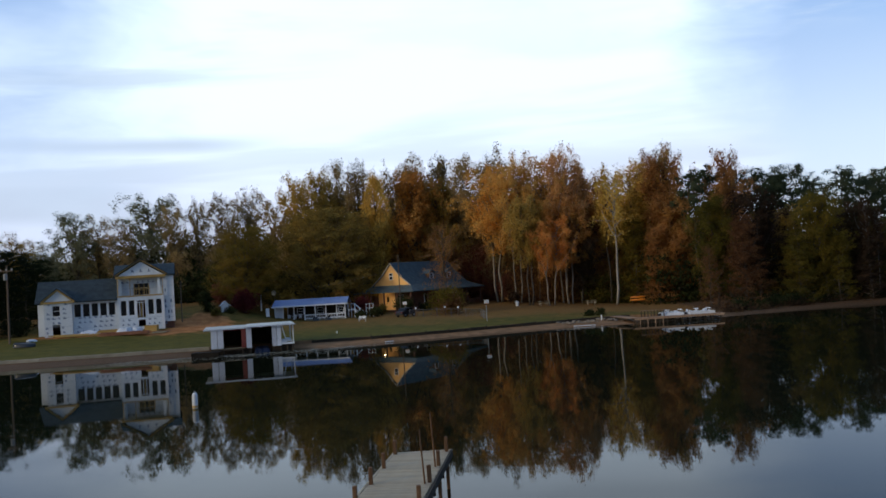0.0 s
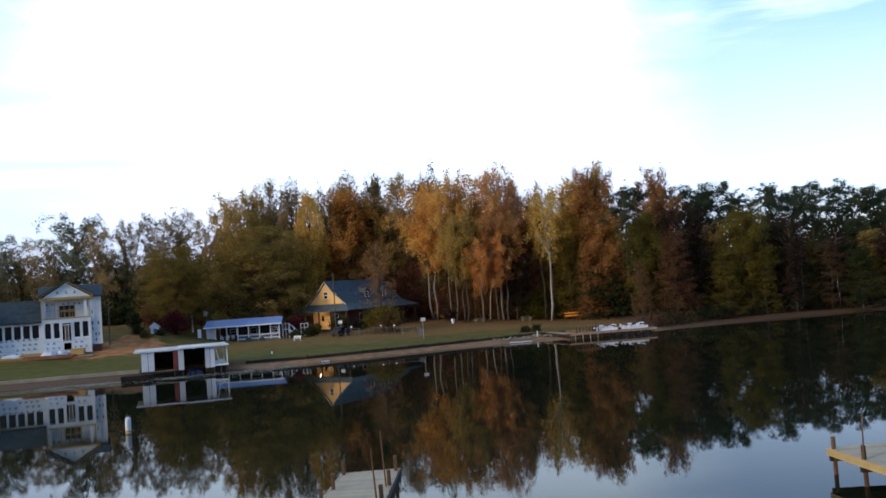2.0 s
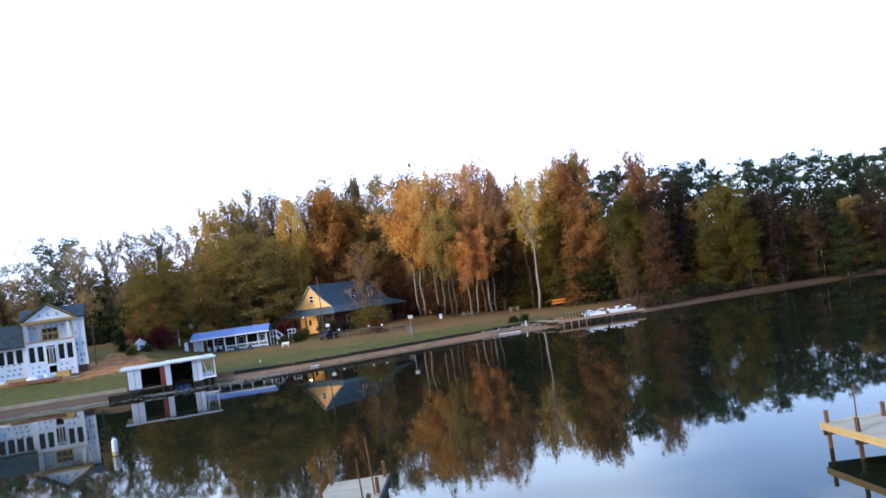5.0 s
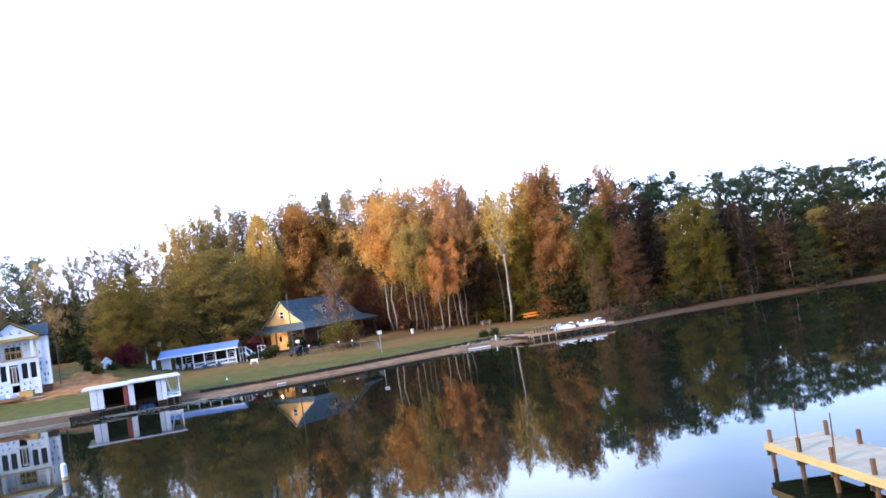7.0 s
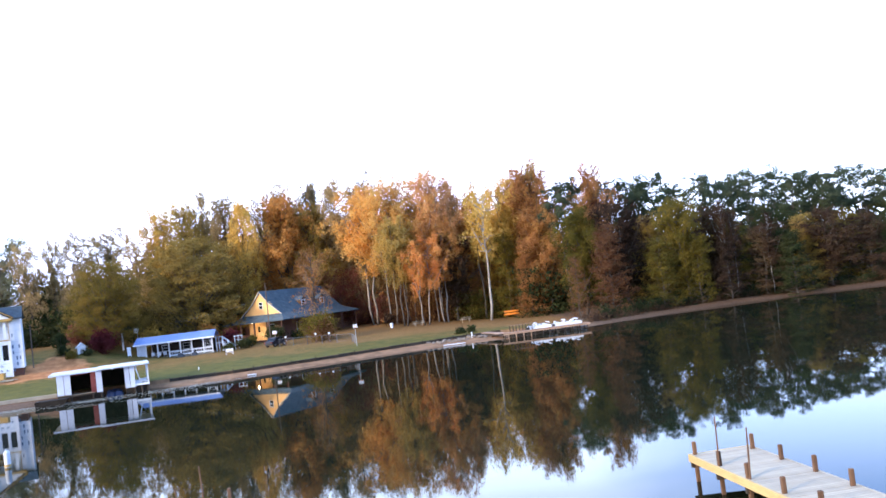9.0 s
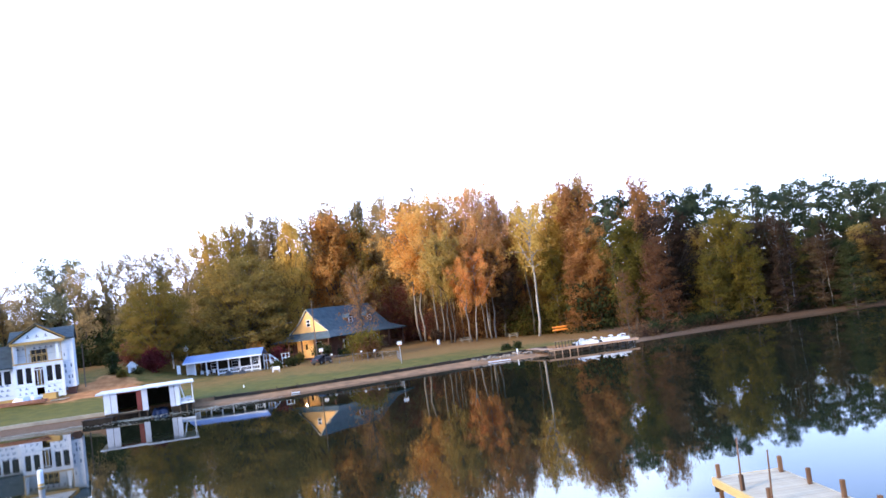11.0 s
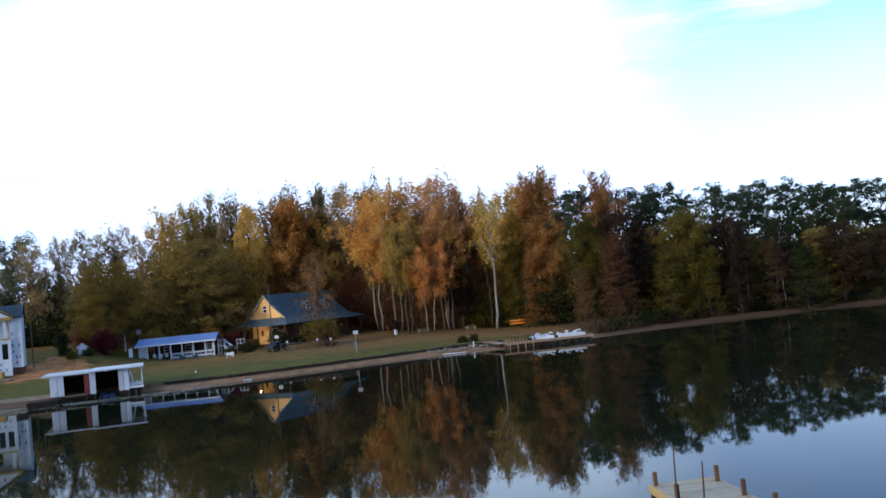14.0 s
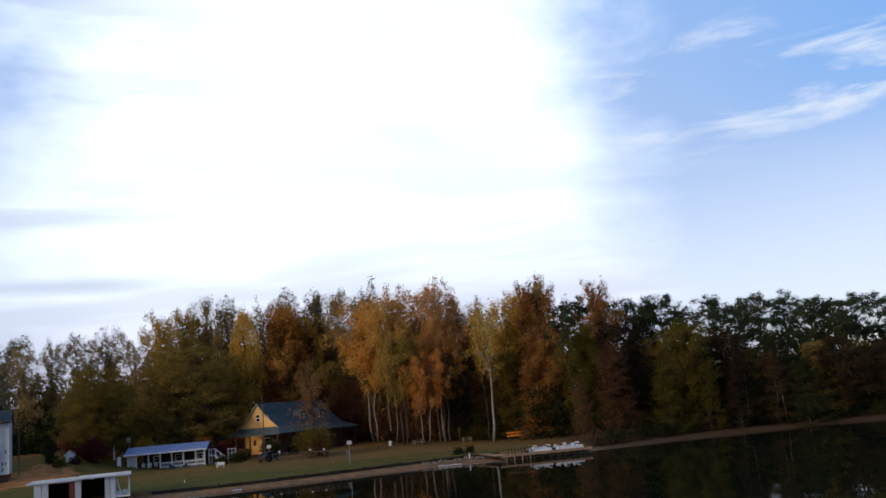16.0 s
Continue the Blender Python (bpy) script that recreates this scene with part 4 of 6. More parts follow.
    part("door_frame", bars((2.12, 2.2, -0.38, -0.3, 1.35, 3.3), (3.12, 3.2, -0.38, -0.3, 1.35, 3.3), (2.45, 2.52, -0.36, -0.3, 1.35, 3.1), (2.82, 2.89, -0.36, -0.3, 1.35, 3.1), (2.2, 3.12, -0.38, -0.3, 3.05, 3.14)), M_WHITE, h)
    part("stud", box(2.60, 2.74, -0.1, -0.02, 1.46, 3.2), M_LUMBER, h)
    for (x0, x1, z0, z1) in five:
        window(h, x0, x1, z0, z1, 0.05, M_WHITE, 0.07, False)
    for (x0, x1, z0, z1) in (openings[0], openings[1], openings[3], openings[4]):
        window(h, x0, x1, z0, z1, -0.31, M_WHITE, 0.07, False)
    window(h, -7.3, -6.4, 2.05, 3.3, -0.56, M_WHITE, 0.07)
    # front gable over the porch, and the main roof behind it
    part("gable", prism([(0.15, 6.16), (5.45, 6.16), (2.8, 7.72)], "y", -0.45, -0.3), M_WRAP, h)
    for s in (-1, 1):
        part("gable_trim", prism([(2.8, 8.0), (2.8, 7.89), (2.8 + s * 3.0, 6.13), (2.8 + s * 3.0, 6.24)], "y", -0.72, -0.56), M_LUMBER, h, "raw yellow lumber rake")
        part("roof", prism([(2.8, 8.12), (2.8, 8.01), (2.8 + s * 3.05, 6.22), (2.8 + s * 3.05, 6.33)], "y", -0.78, 3.1), M_ROOF, h)
    part("roof", prism([(-0.45, 6.04), (-0.45, 6.18), (2.6, 7.52), (4.95, 6.18), (4.95, 6.04), (2.6, 7.38)], "x", -0.35, 6.72), M_ROOF, h)
    part("gable", prism([(-0.15, 6.06), (4.4, 6.06), (2.6, 7.22)], "x", 6.36, 6.5), M_WRAP, h)
    part("corner_board", box(5.02, 5.34, -0.42, -0.352, -0.3, 3.72), M_WHITE, h)
    # taped seams between the courses of wrap
    for (x0, x1, y, levels) in ((-8.15, -5.15, -0.603, (0.9, 1.9)), (-5.05, -0.05, -0.003, (0.55, 1.78)), (0.05, 5.0, -0.353, (0.3, 1.3)), (0.3, 5.1, 0.497, (4.7, 5.4)), (5.35, 6.36, -0.203, (1.2, 2.4, 3.6, 4.8))):
        for z in levels:
            part("seam", box(x0, x1, y, y + 0.002, z, z + 0.045), M_SEAM, h)
    # makers' marks on the wrap, too small to read
    rp = random.Random(3)
    for (x0, x1, z0, z1, y) in ((-8.1, -5.3, 0.2, 3.4, -0.604), (-4.9, -0.2, 0.1, 1.7, -0.004), (0.2, 5.0, 0.0, 1.7, -0.354), (0.3, 5.1, 5.35, 5.75, 0.496)):
        bm = bmesh.new()
        z = z0
        while z < z1:
            x = x0 + rp.uniform(0, 0.4)
            while x < x1 - 0.35:
                inside = any(a - 0.3 < x < b + 0.05 and c - 0.2 < z < d + 0.05 for (a, b, c, d) in openings + [(-7.3, -6.4, 2.05, 3.3), (-7.3, -6.45, -0.3, 1.15)])
                if not inside and rp.random() < 0.75:
                    k = rp.uniform(0.22, 0.38)
                    box(x, x + k, y, y + 0.003, z, z + 0.085, bm=bm)
                    box(x + 0.04, x + k * 0.6, y, y + 0.003, z + 0.11, z + 0.21, bm=bm)
                x += 0.60
            z += 0.52
        part("wrap_print", bm, M_PRINT, h, "faint blue-grey print")["kind"] = "stuff"
    bm = bmesh.new()
    for i in range(8):
        for j in range(3):
            if rp.random() < 0.35:
                y = 0.3 + j * 1.7 + rp.uniform(0, 0.5)
                box(5.42 + j * 0.33 + rp.uniform(-0.05, 0.05), 5.58 + j * 0.33, -0.204, -0.201, 0.8 + i * 0.62, 0.42 + i * 0.62, bm=bm)
    part("wrap_print", bm, M_PRINT, h, "faint blue-grey print")["kind"] = "stuff"
    bm = bmesh.new()
    for x in (1.7, 2.65, 3.6):
        box(x, x + 0.32, -0.454, -0.451, 6.55, 6.66, bm=bm)
        box(x + 0.06, x + 0.2, -0.454, -0.451, 6.70, 6.86, bm=bm)
    part("wrap_print", bm, M_PRINT, h, "faint blue-grey print")["kind"] = "stuff"


construction_house()


def pile_of_boards(x, y, turn, length, count, mat, label, seed, height=3):
    t = thing("board_stack", label, "lumber", (x, y, ground_z(x, y)), turn, "building materials on the grass")
    r = random.Random(seed)
    for i in range(count):
        for k in range(height):
            dx = r.uniform(-0.25, 0.25)
            part("board", moved(box(-length / 2, length / 2, -0.11, 0.11, 0, 0.075, bevel=0.008), pose(dx, i * 0.25 - count * 0.125, 0.02 + k * 0.09, 0, 0, r.uniform(-2, 2))), mat, t)
    return t


pile_of_boards(-35.2, 98.2, 2, 5.2, 4, M_BRICK, "long low stack of red-brown boards on the grass", 1, 4)
pile_of_boards(-41.8, 99.6, -3, 4.2, 3, M_LUMBER, "loose pale boards lying before the unfinished house", 2, 2)
pile_of_boards(-37.6, 100.3, 8, 2.4, 3, M_LUMBER, "short pale boards lying before the unfinished house", 3, 3)
pile_of_boards(-31.7, 99.6, -8, 1.6, 2, M_CONCRETE, "small stack of grey slabs on the grass", 4, 2)
for (x, y, w, d, hh, seed) in ((-39.8, 100.2, 2.2, 1.4, 0.42, 2), (-36.0, 100.6, 2.6, 1.4, 0.55, 7), (-34.8, 100.9, 1.2, 1.0, 0.5, 11), (-45.0, 97.2, 1.1, 0.8, 0.28, 4)):
    e = thing("tarp", "crumpled white tarp thrown over building materials", "tarp", (x, y, ground_z(x, y) + 0.02), seed * 13, "building materials on the grass")
    part("sheet", lumpy(w, d, hh, seed), M_TARP, e, smooth=True)
e = thing("lumber_crate", "yellow plywood crate beside the unfinished house", "crate", (-33.2, 101.1, ground_z(-33.2, 101.1)))
for (x0, x1, y0, y1) in ((-0.7, 0.7, -0.35, -0.31), (-0.7, 0.7, 0.31, 0.35), (-0.7, -0.66, -0.31, 0.31), (0.66, 0.7, -0.31, 0.31)):
    part("panel", box(x0, x1, y0, y1, 0, 0.62), M_LUMBER, e)
part("lid", box(-0.74, 0.74, -0.38, 0.38, 0.622, 0.67), M_LUMBER, e)


def rowing_boat(x, y, turn, length, mat, label, flip=True):
    e = thing("rowing_boat", label, "boat", (x, y, ground_z(x, y)), turn)
    bm = bmesh.new()
    rows_ = []
    for i in range(11):
        u = i / 10
        half = 0.55 * math.sin(math.pi * min(0.62, 0.10 + u * 0.52)) * (1 - max(0, u - 0.75) * 2.6)
        keel = 0.42 - 0.12 * u ** 3
        ring = []
        for j in range(9):
            a = math.pi * j / 8
            ring.append(bm.verts.new((length * (u - 0.5), half * math.cos(a) * 1.0, keel * math.sin(a) ** 0.6)))
        rows_.append(ring)
    for a, b in zip(rows_, rows_[1:]):
        for j in range(8):
            bm.faces.new((a[j], b[j], b[j + 1], a[j + 1]))
    bm.faces.new(rows_[0])
    bm.faces.new(rows_[-1][::-1])
    part("hull", bm, mat, e, smooth=True)
    part("keel", box(-length * 0.48, length * 0.42, -0.03, 0.03, 0.40, 0.46), mat, e)
    part("transom", box(-length * 0.5 - 0.03, -length * 0.5 - 0.002, -0.18, 0.18, 0.02, 0.36), M_TARP, e, "pale transom board")
    return e


rowing_boat(-43.8, 93.0, 14, 2.6, M_BLACK, "dark upturned rowing boat lying on the grass").scale = (0.8, 1.1, 1.2)
pile_of_boards(-40.4, 98.8, 4, 4.6, 3, M_LUMBER, "long pale boards scattered before the unfinished house", 6, 2)


def utility_pole(x, y, height, radius, box_at=None, arm=True, label="tall weathered wooden utility pole"):
    e = thing("utility_pole", label, "utility pole", (x, y, ground_z(x, y)))
    part("pole", tube([(0, 0, -0.4), (0.01, 0, height * 0.5), (0.03, 0, height)], [radius, radius * 0.9, radius * 0.75], 10), M_UTILITY, e)
    if arm:
        part("crossarm", box(-0.7, 0.7, -0.12, -0.02, height - 0.6, height - 0.48), M_UTILITY, e)
        for k in (-0.6, 0.0, 0.6):
            part("insulator", tube([(k, -0.07, height - 0.48), (k, -0.07, height - 0.32)], [0.035, 0.05], 8), M_WHITE, e)
    if box_at:
        part("transformer", tube([(0, -0.32, box_at - 0.34), (0, -0.32, box_at + 0.30), (0, -0.32, box_at + 0.36)], [0.2, 0.2, 0.12], 12), M_STEEL, e, "grey transformer can")
        part("bracket", box(-0.05, 0.05, -0.2, -0.02, box_at - 0.1, box_at + 0.1), M_STEEL, e)
    return e


utility_pole(-46.9, 96.2, 8.4, 0.12, 7.2)
utility_pole(-31.3, 106.5, 4.9, 0.075, None, False, "slim grey wooden service pole beside the unfinished house")

# ---- boathouse ----


def boathouse():
    b = thing("boathouse", "white flat-roofed boathouse with two open bays on piles", "boathouse", (-18.1, 84.0, 0.0), 13)
    # coordinates: x along the front, y inland
    deep = 5.0
    part("roof", box(-4.45, -0.5, -0.45, deep + 0.3, 2.42, 2.49), M_OLDROOF, b, "stained white flat roof")
    part("roof", box(-0.55, 3.85, -0.6, deep + 0.3, 2.46, 2.54), M_OLDROOF, b, "stained white flat roof")
    part("fascia", box(-4.48, -0.5, -0.50, -0.452, 2.35, 2.47), M_BOATWHITE, b)
    part("fascia", box(-0.55, 3.88, -0.66, -0.602, 2.41, 2.53), M_BOATWHITE, b)
    for (x0, x1) in ((-3.75, -3.30), (-3.26, -2.74), (-0.66, -0.17), (1.71, 2.12), (2.16, 2.56)):
        part("panel", box(x0, x1, -0.38, -0.30, 0.64 if x0 < -2 else 0.52, 2.40), M_BOATWHITE, b, "white board panel")
    part("panel", box(-1.10, -0.68, -0.36, -0.30, 0.60, 2.39), M_REDWOOD, b, "red-brown board panel")
    part("wall", box(-3.85, -3.76, -0.36, deep, 0.6, 2.40), M_BOATWHITE, b)
    part("wall", box(2.48, 2.56, -0.295, deep, 0.6, 2.45), M_BOATWHITE, b)
    # dark back and skirts added in place of the shadow under the boathouse
    part("wall", box(-3.75, 2.47, deep - 0.1, deep, 0.0, 2.44), M_DARKWOOD, b, "back boards, dark to stand in for shade inside")
    part("skirt", box(-3.8, -0.2, 0.55, 0.6, -0.1, 0.64), M_DARKWOOD, b, "dark boards added as shade under the deck")
    part("skirt", box(1.72, 3.7, 0.1, 0.15, -0.1, 0.70), M_DARKWOOD, b, "dark boards added as shade under the deck")
    part("wall", box(-0.78, -0.70, 0.05, deep - 0.1, 0.6, 2.42), M_DARKWOOD, b, "dark partition between the bays")
    part("lintel", box(-2.73, -1.11, -0.05, 0.03, 2.20, 2.38), M_REDWOOD, b)
    part("lintel", box(-0.16, 1.70, -0.05, 0.03, 2.26, 2.44), M_DARKWOOD, b)
    # decks and piles
    for (x0, x1, y0, y1, z) in ((-3.7, -0.7, -0.29, 0.5, 0.60), (1.7, 3.75, -0.3, deep, 0.78)):
        n = int((x1 - x0) / 0.16)
        for i in range(n):
            part("plank", box(x0 + i * 0.16, x0 + i * 0.16 + 0.145, y0, y1, z - 0.05, z), M_DECK, b)
        part("joist", box(x0, x1, y0 + 0.02, y0 + 0.08, z - 0.2, z - 0.052), M_DARKWOOD, b)
    for x in (-3.8, -2.8, -1.0, -0.3, 1.8, 2.5, 3.1, 3.6):
        for y in (-0.2, 2.4, 4.7):
            part("pile", tube([(x, y, -1.4), (x + 0.02, y, 0.70)], [0.09, 0.085], 8), M_DARKWOOD, b)
    part("post", box(3.62, 3.73, -0.28, -0.17, 0.78, 2.455), M_WHITE, b)
    part("brace", prism([(2.60, 2.40), (2.70, 2.40), (3.02, 1.02), (2.92, 1.02)], "y", -0.24, -0.19), M_WHITE, b, "slanting white brace")
    part("edge_board", box(2.57, 3.76, -0.34, -0.305, 0.62, 0.80), M_WHITE, b, "white edge board of the deck")
    part("post", box(3.62, 3.73, deep - 0.2, deep - 0.09, 0.78, 2.455), M_WHITE, b)
    part("rail", bars((2.57, 3.62, -0.26, -0.2, 0.92, 0.98)), M_WHITE, b)
    for (x, y, w, hh) in ((2.85, 0.3, 0.5, 0.26), (3.3, 1.4, 0.5, 0.3)):
        c = thing("cooler", "white plastic cooler box standing on the boathouse deck", "cooler", (0, 0, 0))
        c.matrix_basis = b.matrix_basis @ pose(x, y, 0.78)
        part("box", box(-w / 2, w / 2, -0.18, 0.18, 0, hh, bevel=0.02), M_TARP, c)
        part("lid", box(-w / 2 - 0.01, w / 2 + 0.01, -0.19, 0.19, hh + 0.002, hh + 0.05, bevel=0.015), M_WHITE, c)
    # covered boat in the right bay
    e = thing("covered_boat", "boat under a blue tarp floating in the boathouse bay", "boat", (0, 0, 0))
    e.matrix_basis = b.matrix_basis @ pose(0.75, 1.0, 0.0)
    part("hull", moved(lumpy(1.5, 3.4, 0.66, 21), pose(0, 0, 0.02)), M_BLUETARP, e, smooth=True)
    part("lamp", box(0.68, 0.82, -0.598, -0.50, 2.34, 2.45, bevel=0.02), M_WHITE, b, "small white lamp under the eave")


boathouse()


def old_jetty():
    j = thing("jetty", "rotten wooden jetty beside the boathouse, shadow put into its black wood", "jetty", (-22.9, 82.0, 0.0), 6)
    for i in range(9):
        part("plank", moved(box(-0.136, 0.136, -0.9, 0.9, 0.40, 0.46), pose(-0.25 + i * 0.28, 0, 0.012 * math.sin(i * 2.1), 0, 0, 0.5 * math.sin(i * 1.3))), M_JETTYWOOD, j)
    # black board added for the shadow under the planks
    part("skirt", box(-0.35, 2.08, -0.87, -0.852, -0.05, 0.385), M_JETTYWOOD, j)
    for x in (-0.3, 0.8, 1.9):
        for y in (-0.8, 0.8):
            part("pile", tube([(x, y, -1.3), (x, y, 0.44)], [0.08, 0.07], 7), M_JETTYWOOD, j)
    for y in (-0.8, 0.8):
        part("beam", box(-0.4, 2.05, y - 0.05, y + 0.05, 0.26, 0.395), M_JETTYWOOD, j)


old_jetty()

# ---- pavilion with the blue roof ----


def pavilion():
    gz = ground_z(-17, 114.5)
    p = thing("pavilion", "low white pavilion with a blue metal roof and railings", "pavilion", (-17.2, 114.0, gz))
    e = 3.46 - gz
    roof = prism([(-0.5, e - 0.02), (-0.5, e + 0.07), (1.9, e + 0.84), (4.4, e + 0.07), (4.4, e - 0.02), (1.9, e + 0.75)], "x", -4.75, 4.85)
    r = part("roof", roof, M_BLUEROOF, p, "blue ribbed metal roof")
    for i in range(25):
        x = -4.7 + i * 0.39
        part("rib", prism([(-0.49, e + 0.07), (-0.49, e + 0.09), (1.9, e + 0.86), (1.9, e + 0.84)], "x", x, x + 0.04), M_BLUEROOF, r)
    part("fascia", box(-4.78, 4.88, -0.56, -0.505, e - 0.10, e + 0.075), M_WHITE, p)
    part("floor", box(-4.6, 4.6, -0.1, 4.0, -0.35, 0.08), M_CONCRETE, p)
    for x in (-4.45, -3.5, -2.1, -0.75, 0.6, 1.95, 3.35, 4.4):
        part("post", box(x, x + 0.15, -0.05, 0.07, 0.08, e), M_WHITE, p)
        part("post", box(x, x + 0.12, 3.7, 3.82, 0.08, e), M_WHITE, p)
    for (a, b_) in ((-0.62, 1.94), (2.08, 3.34), (3.48, 4.39)):
        part("railing", bars((a, b_, -0.02, 0.04, 0.66, 0.80), (a, b_, -0.02, 0.04, 0.20, 0.36), *[(a + 0.06 + k * 0.19, a + 0.10 + k * 0.19, 0.0, 0.03, 0.36, 0.72) for k in range(int((b_ - a - 0.05) / 0.19))]), M_WHITE, p)
    part("wall", box(-4.6, -3.6, 0.5, 0.6, 0.08, e), M_BOATWHITE, p, "grey-white board wall")
    # wall added in a dark colour so the inside looks shaded
    part("wall", box(-3.38, 4.4, 3.5, 3.6, 0.08, e - 0.03), M_DARKWOOD, p, "back wall, dark to stand in for the pavilion's inner shade")
    for x in (-2.2, 0.4, 2.9):
        window(p, x, x + 0.9, 0.75, 1.55, 3.42, M_WHITE, 0.07)
    window(p, 3.62, 4.3, 0.85, 1.5, 0.2, M_WHITE, 0.05)
    return p, gz


pav, pav_z = pavilion()


def patio_chair(x, y, z, turn):
    c = thing("garden_chair", "white plastic garden chair in the pavilion", "chair", (x, y, z), turn, "garden chairs in the pavilion")
    part("seat", box(-0.19, 0.19, -0.19, 0.19, 0.34, 0.38, bevel=0.01), M_WHITE, c)
    part("backrest", moved(box(-0.19, 0.19, -0.02, 0.02, 0.0, 0.42, bevel=0.01), pose(0, 0.19, 0.37, -12)), M_WHITE, c)
    for sx in (-1, 1):
        for sy in (-1, 1):
            part("leg", tube([(sx * 0.18, sy * 0.18, 0), (sx * 0.16, sy * 0.16, 0.34)], [0.018, 0.018], 6), M_WHITE, c)
        part("armrest", box(sx * 0.2 - 0.02, sx * 0.2 + 0.02, -0.18, 0.2, 0.54, 0.57), M_WHITE, c)
    return c


for (x, y, t) in ((-20.0, 114.9, 20), (-19.3, 114.6, -30), (-18.6, 115.0, 10)):
    patio_chair(x, y, pav_z + 0.08, t)
e = thing("garden_table", "white round garden table in the pavilion", "table", (-19.4, 115.7, pav_z + 0.08))
part("tabletop", tube([(0, 0, 0.58), (0, 0, 0.61)], [0.5, 0.5], 20), M_WHITE, e)
part("leg", tube([(0, 0, 0), (0, 0, 0.58)], [0.05, 0.04], 8), M_WHITE, e)
for (x, y, t, mt) in ((-16.4, 113.2, 5, M_BLACK), (-14.8, 113.1, -6, M_BLACK)):
    e = thing("barbecue", "black covered barbecue standing before the pavilion", "barbecue", (x, y, ground_z(x, y)), t)
    part("cover", moved(lumpy(0.9, 0.5, 0.55, x), pose(0, 0, 0.02)), mt, e, smooth=True)


def slide_steps(x, y):
    """White steps and rails beside the pavilion."""
    z = ground_z(x, y)
    s = thing("steps", "white wooden steps with railings beside the pavilion", "steps", (x, y, z))
    for i in range(5):
        part("tread", box(0.05 + i * 0.22, 0.30 + i * 0.22, 0, 0.8, 1.05 - i * 0.21, 1.10 - i * 0.21), M_WHITE, s)
    for yy in (0.0, 0.76):
        part("stringer", prism([(0.0, 1.12), (0.0, 0.92), (1.2, -0.05), (1.35, -0.05)], "y", yy - 0.06, yy - 0.01), M_WHITE, s)
        part("rail", prism([(0.0, 1.85), (0.0, 1.77), (1.3, 0.60), (1.3, 0.68)], "y", yy - 0.06, yy - 0.01), M_WHITE, s)
        for (px, zt) in ((0.0, 1.85), (0.62, 1.28), (1.24, 0.70)):
            part("post", box(px, px + 0.07, yy - 0.07, yy, 0, zt), M_WHITE, s)
    part("landing", box(-0.75, 0.04, -0.02, 0.8, 1.05, 1.12), M_WHITE, s)
    for px in (-0.75, -0.4):
        part("post", box(px, px + 0.07, -0.02, 0.05, 0, 1.85), M_WHITE, s)
    part("rail", box(-0.75, 0.0, -0.02, 0.03, 1.78, 1.85), M_WHITE, s)


slide_steps(-11.6, 114.6)
e = thing("trellis", "white garden trellis arch among bare red shrubs", "trellis", (-9.6, 115.2, ground_z(-9.6, 115.2)))
for x in (-0.55, -0.1, 0.35):
    part("post", box(x, x + 0.06, 0, 0.06, 0, 1.7), M_WHITE, e)
for z in (0.6, 1.1, 1.6):
    part("slat", box(-0.6, 0.45, -0.03, -0.002, z, z + 0.06), M_WHITE, e)
e = thing("satellite_dish", "white satellite dish on a short pole behind the pavilion", "satellite dish", (-22.4, 118.5, ground_z(-22.4, 118.5)))
part("pole", tube([(0, 0, 0), (0, 0, 2.5)], [0.05, 0.05], 8), M_STEEL, e)
part("dish", moved(tube([(0, 0, 0), (0, 0, 0.06), (0, 0, 0.13), (0, 0, 0.20), (0, 0, 0.22)], [0.06, 0.22, 0.32, 0.37, 0.38], 20), pose(0, -0.08, 2.75, 75, 0, -20)), M_WHITE, e, smooth=True)
e = thing("post_lamp", "white post in the garden behind the pavilion", "post", (-24.2, 118.2, ground_z(-24.2, 118.2)))
part("post", box(-0.09, 0.09, -0.09, 0.09, 0, 2.0, bevel=0.01), M_WHITE, e)
part("cap", box(-0.13, 0.13, -0.13, 0.13, 2.0, 2.1, bevel=0.03), M_WHITE, e)
e = thing("notice_board", "small white board standing beside the pavilion", "board", (-22.5, 113.6, ground_z(-22.5, 113.6)))
part("panel", box(-0.22, 0.22, 0, 0.05, 0.1, 1.15), M_WHITE, e)
part("leg", box(-0.2, -0.14, 0.051, 0.1, -0.05, 1.1), M_WHITE, e)
part("leg", box(0.14, 0.2, 0.051, 0.1, -0.05, 1.1), M_WHITE, e)


def playhouse(x, y):
    z = ground_z(x, y)
    p = thing("dog_house", "small white dog house with a pitched roof under the shrubs", "dog house", (x, y, z), 20)
    part("wall", holed_wall(-0.45, 0.45, 0, 0.8, [(-0.18, 0.18, 0, 0.55)], -0.5, -0.45), M_WHITE, p)
    part("wall", box(-0.45, -0.40, -0.45, 0.5, 0, 0.8), M_WHITE, p)
    part("wall", box(0.40, 0.45, -0.45, 0.5, 0, 0.8), M_WHITE, p)
    part("wall", box(-0.40, 0.40, 0.45, 0.5, 0, 0.8), M_WHITE, p)
    part("gable", prism([(-0.45, 0.802), (0.45, 0.802), (0, 1.2)], "y", -0.5, -0.45), M_WHITE, p)
    for s in (-1, 1):
        part("roof", prism([(0, 1.32), (0, 1.24), (s * 0.62, 0.70), (s * 0.62, 0.78)], "y", -0.6, 0.6), M_WHITE, p)


playhouse(-27.2, 110.8)

# ---- yellow house ----


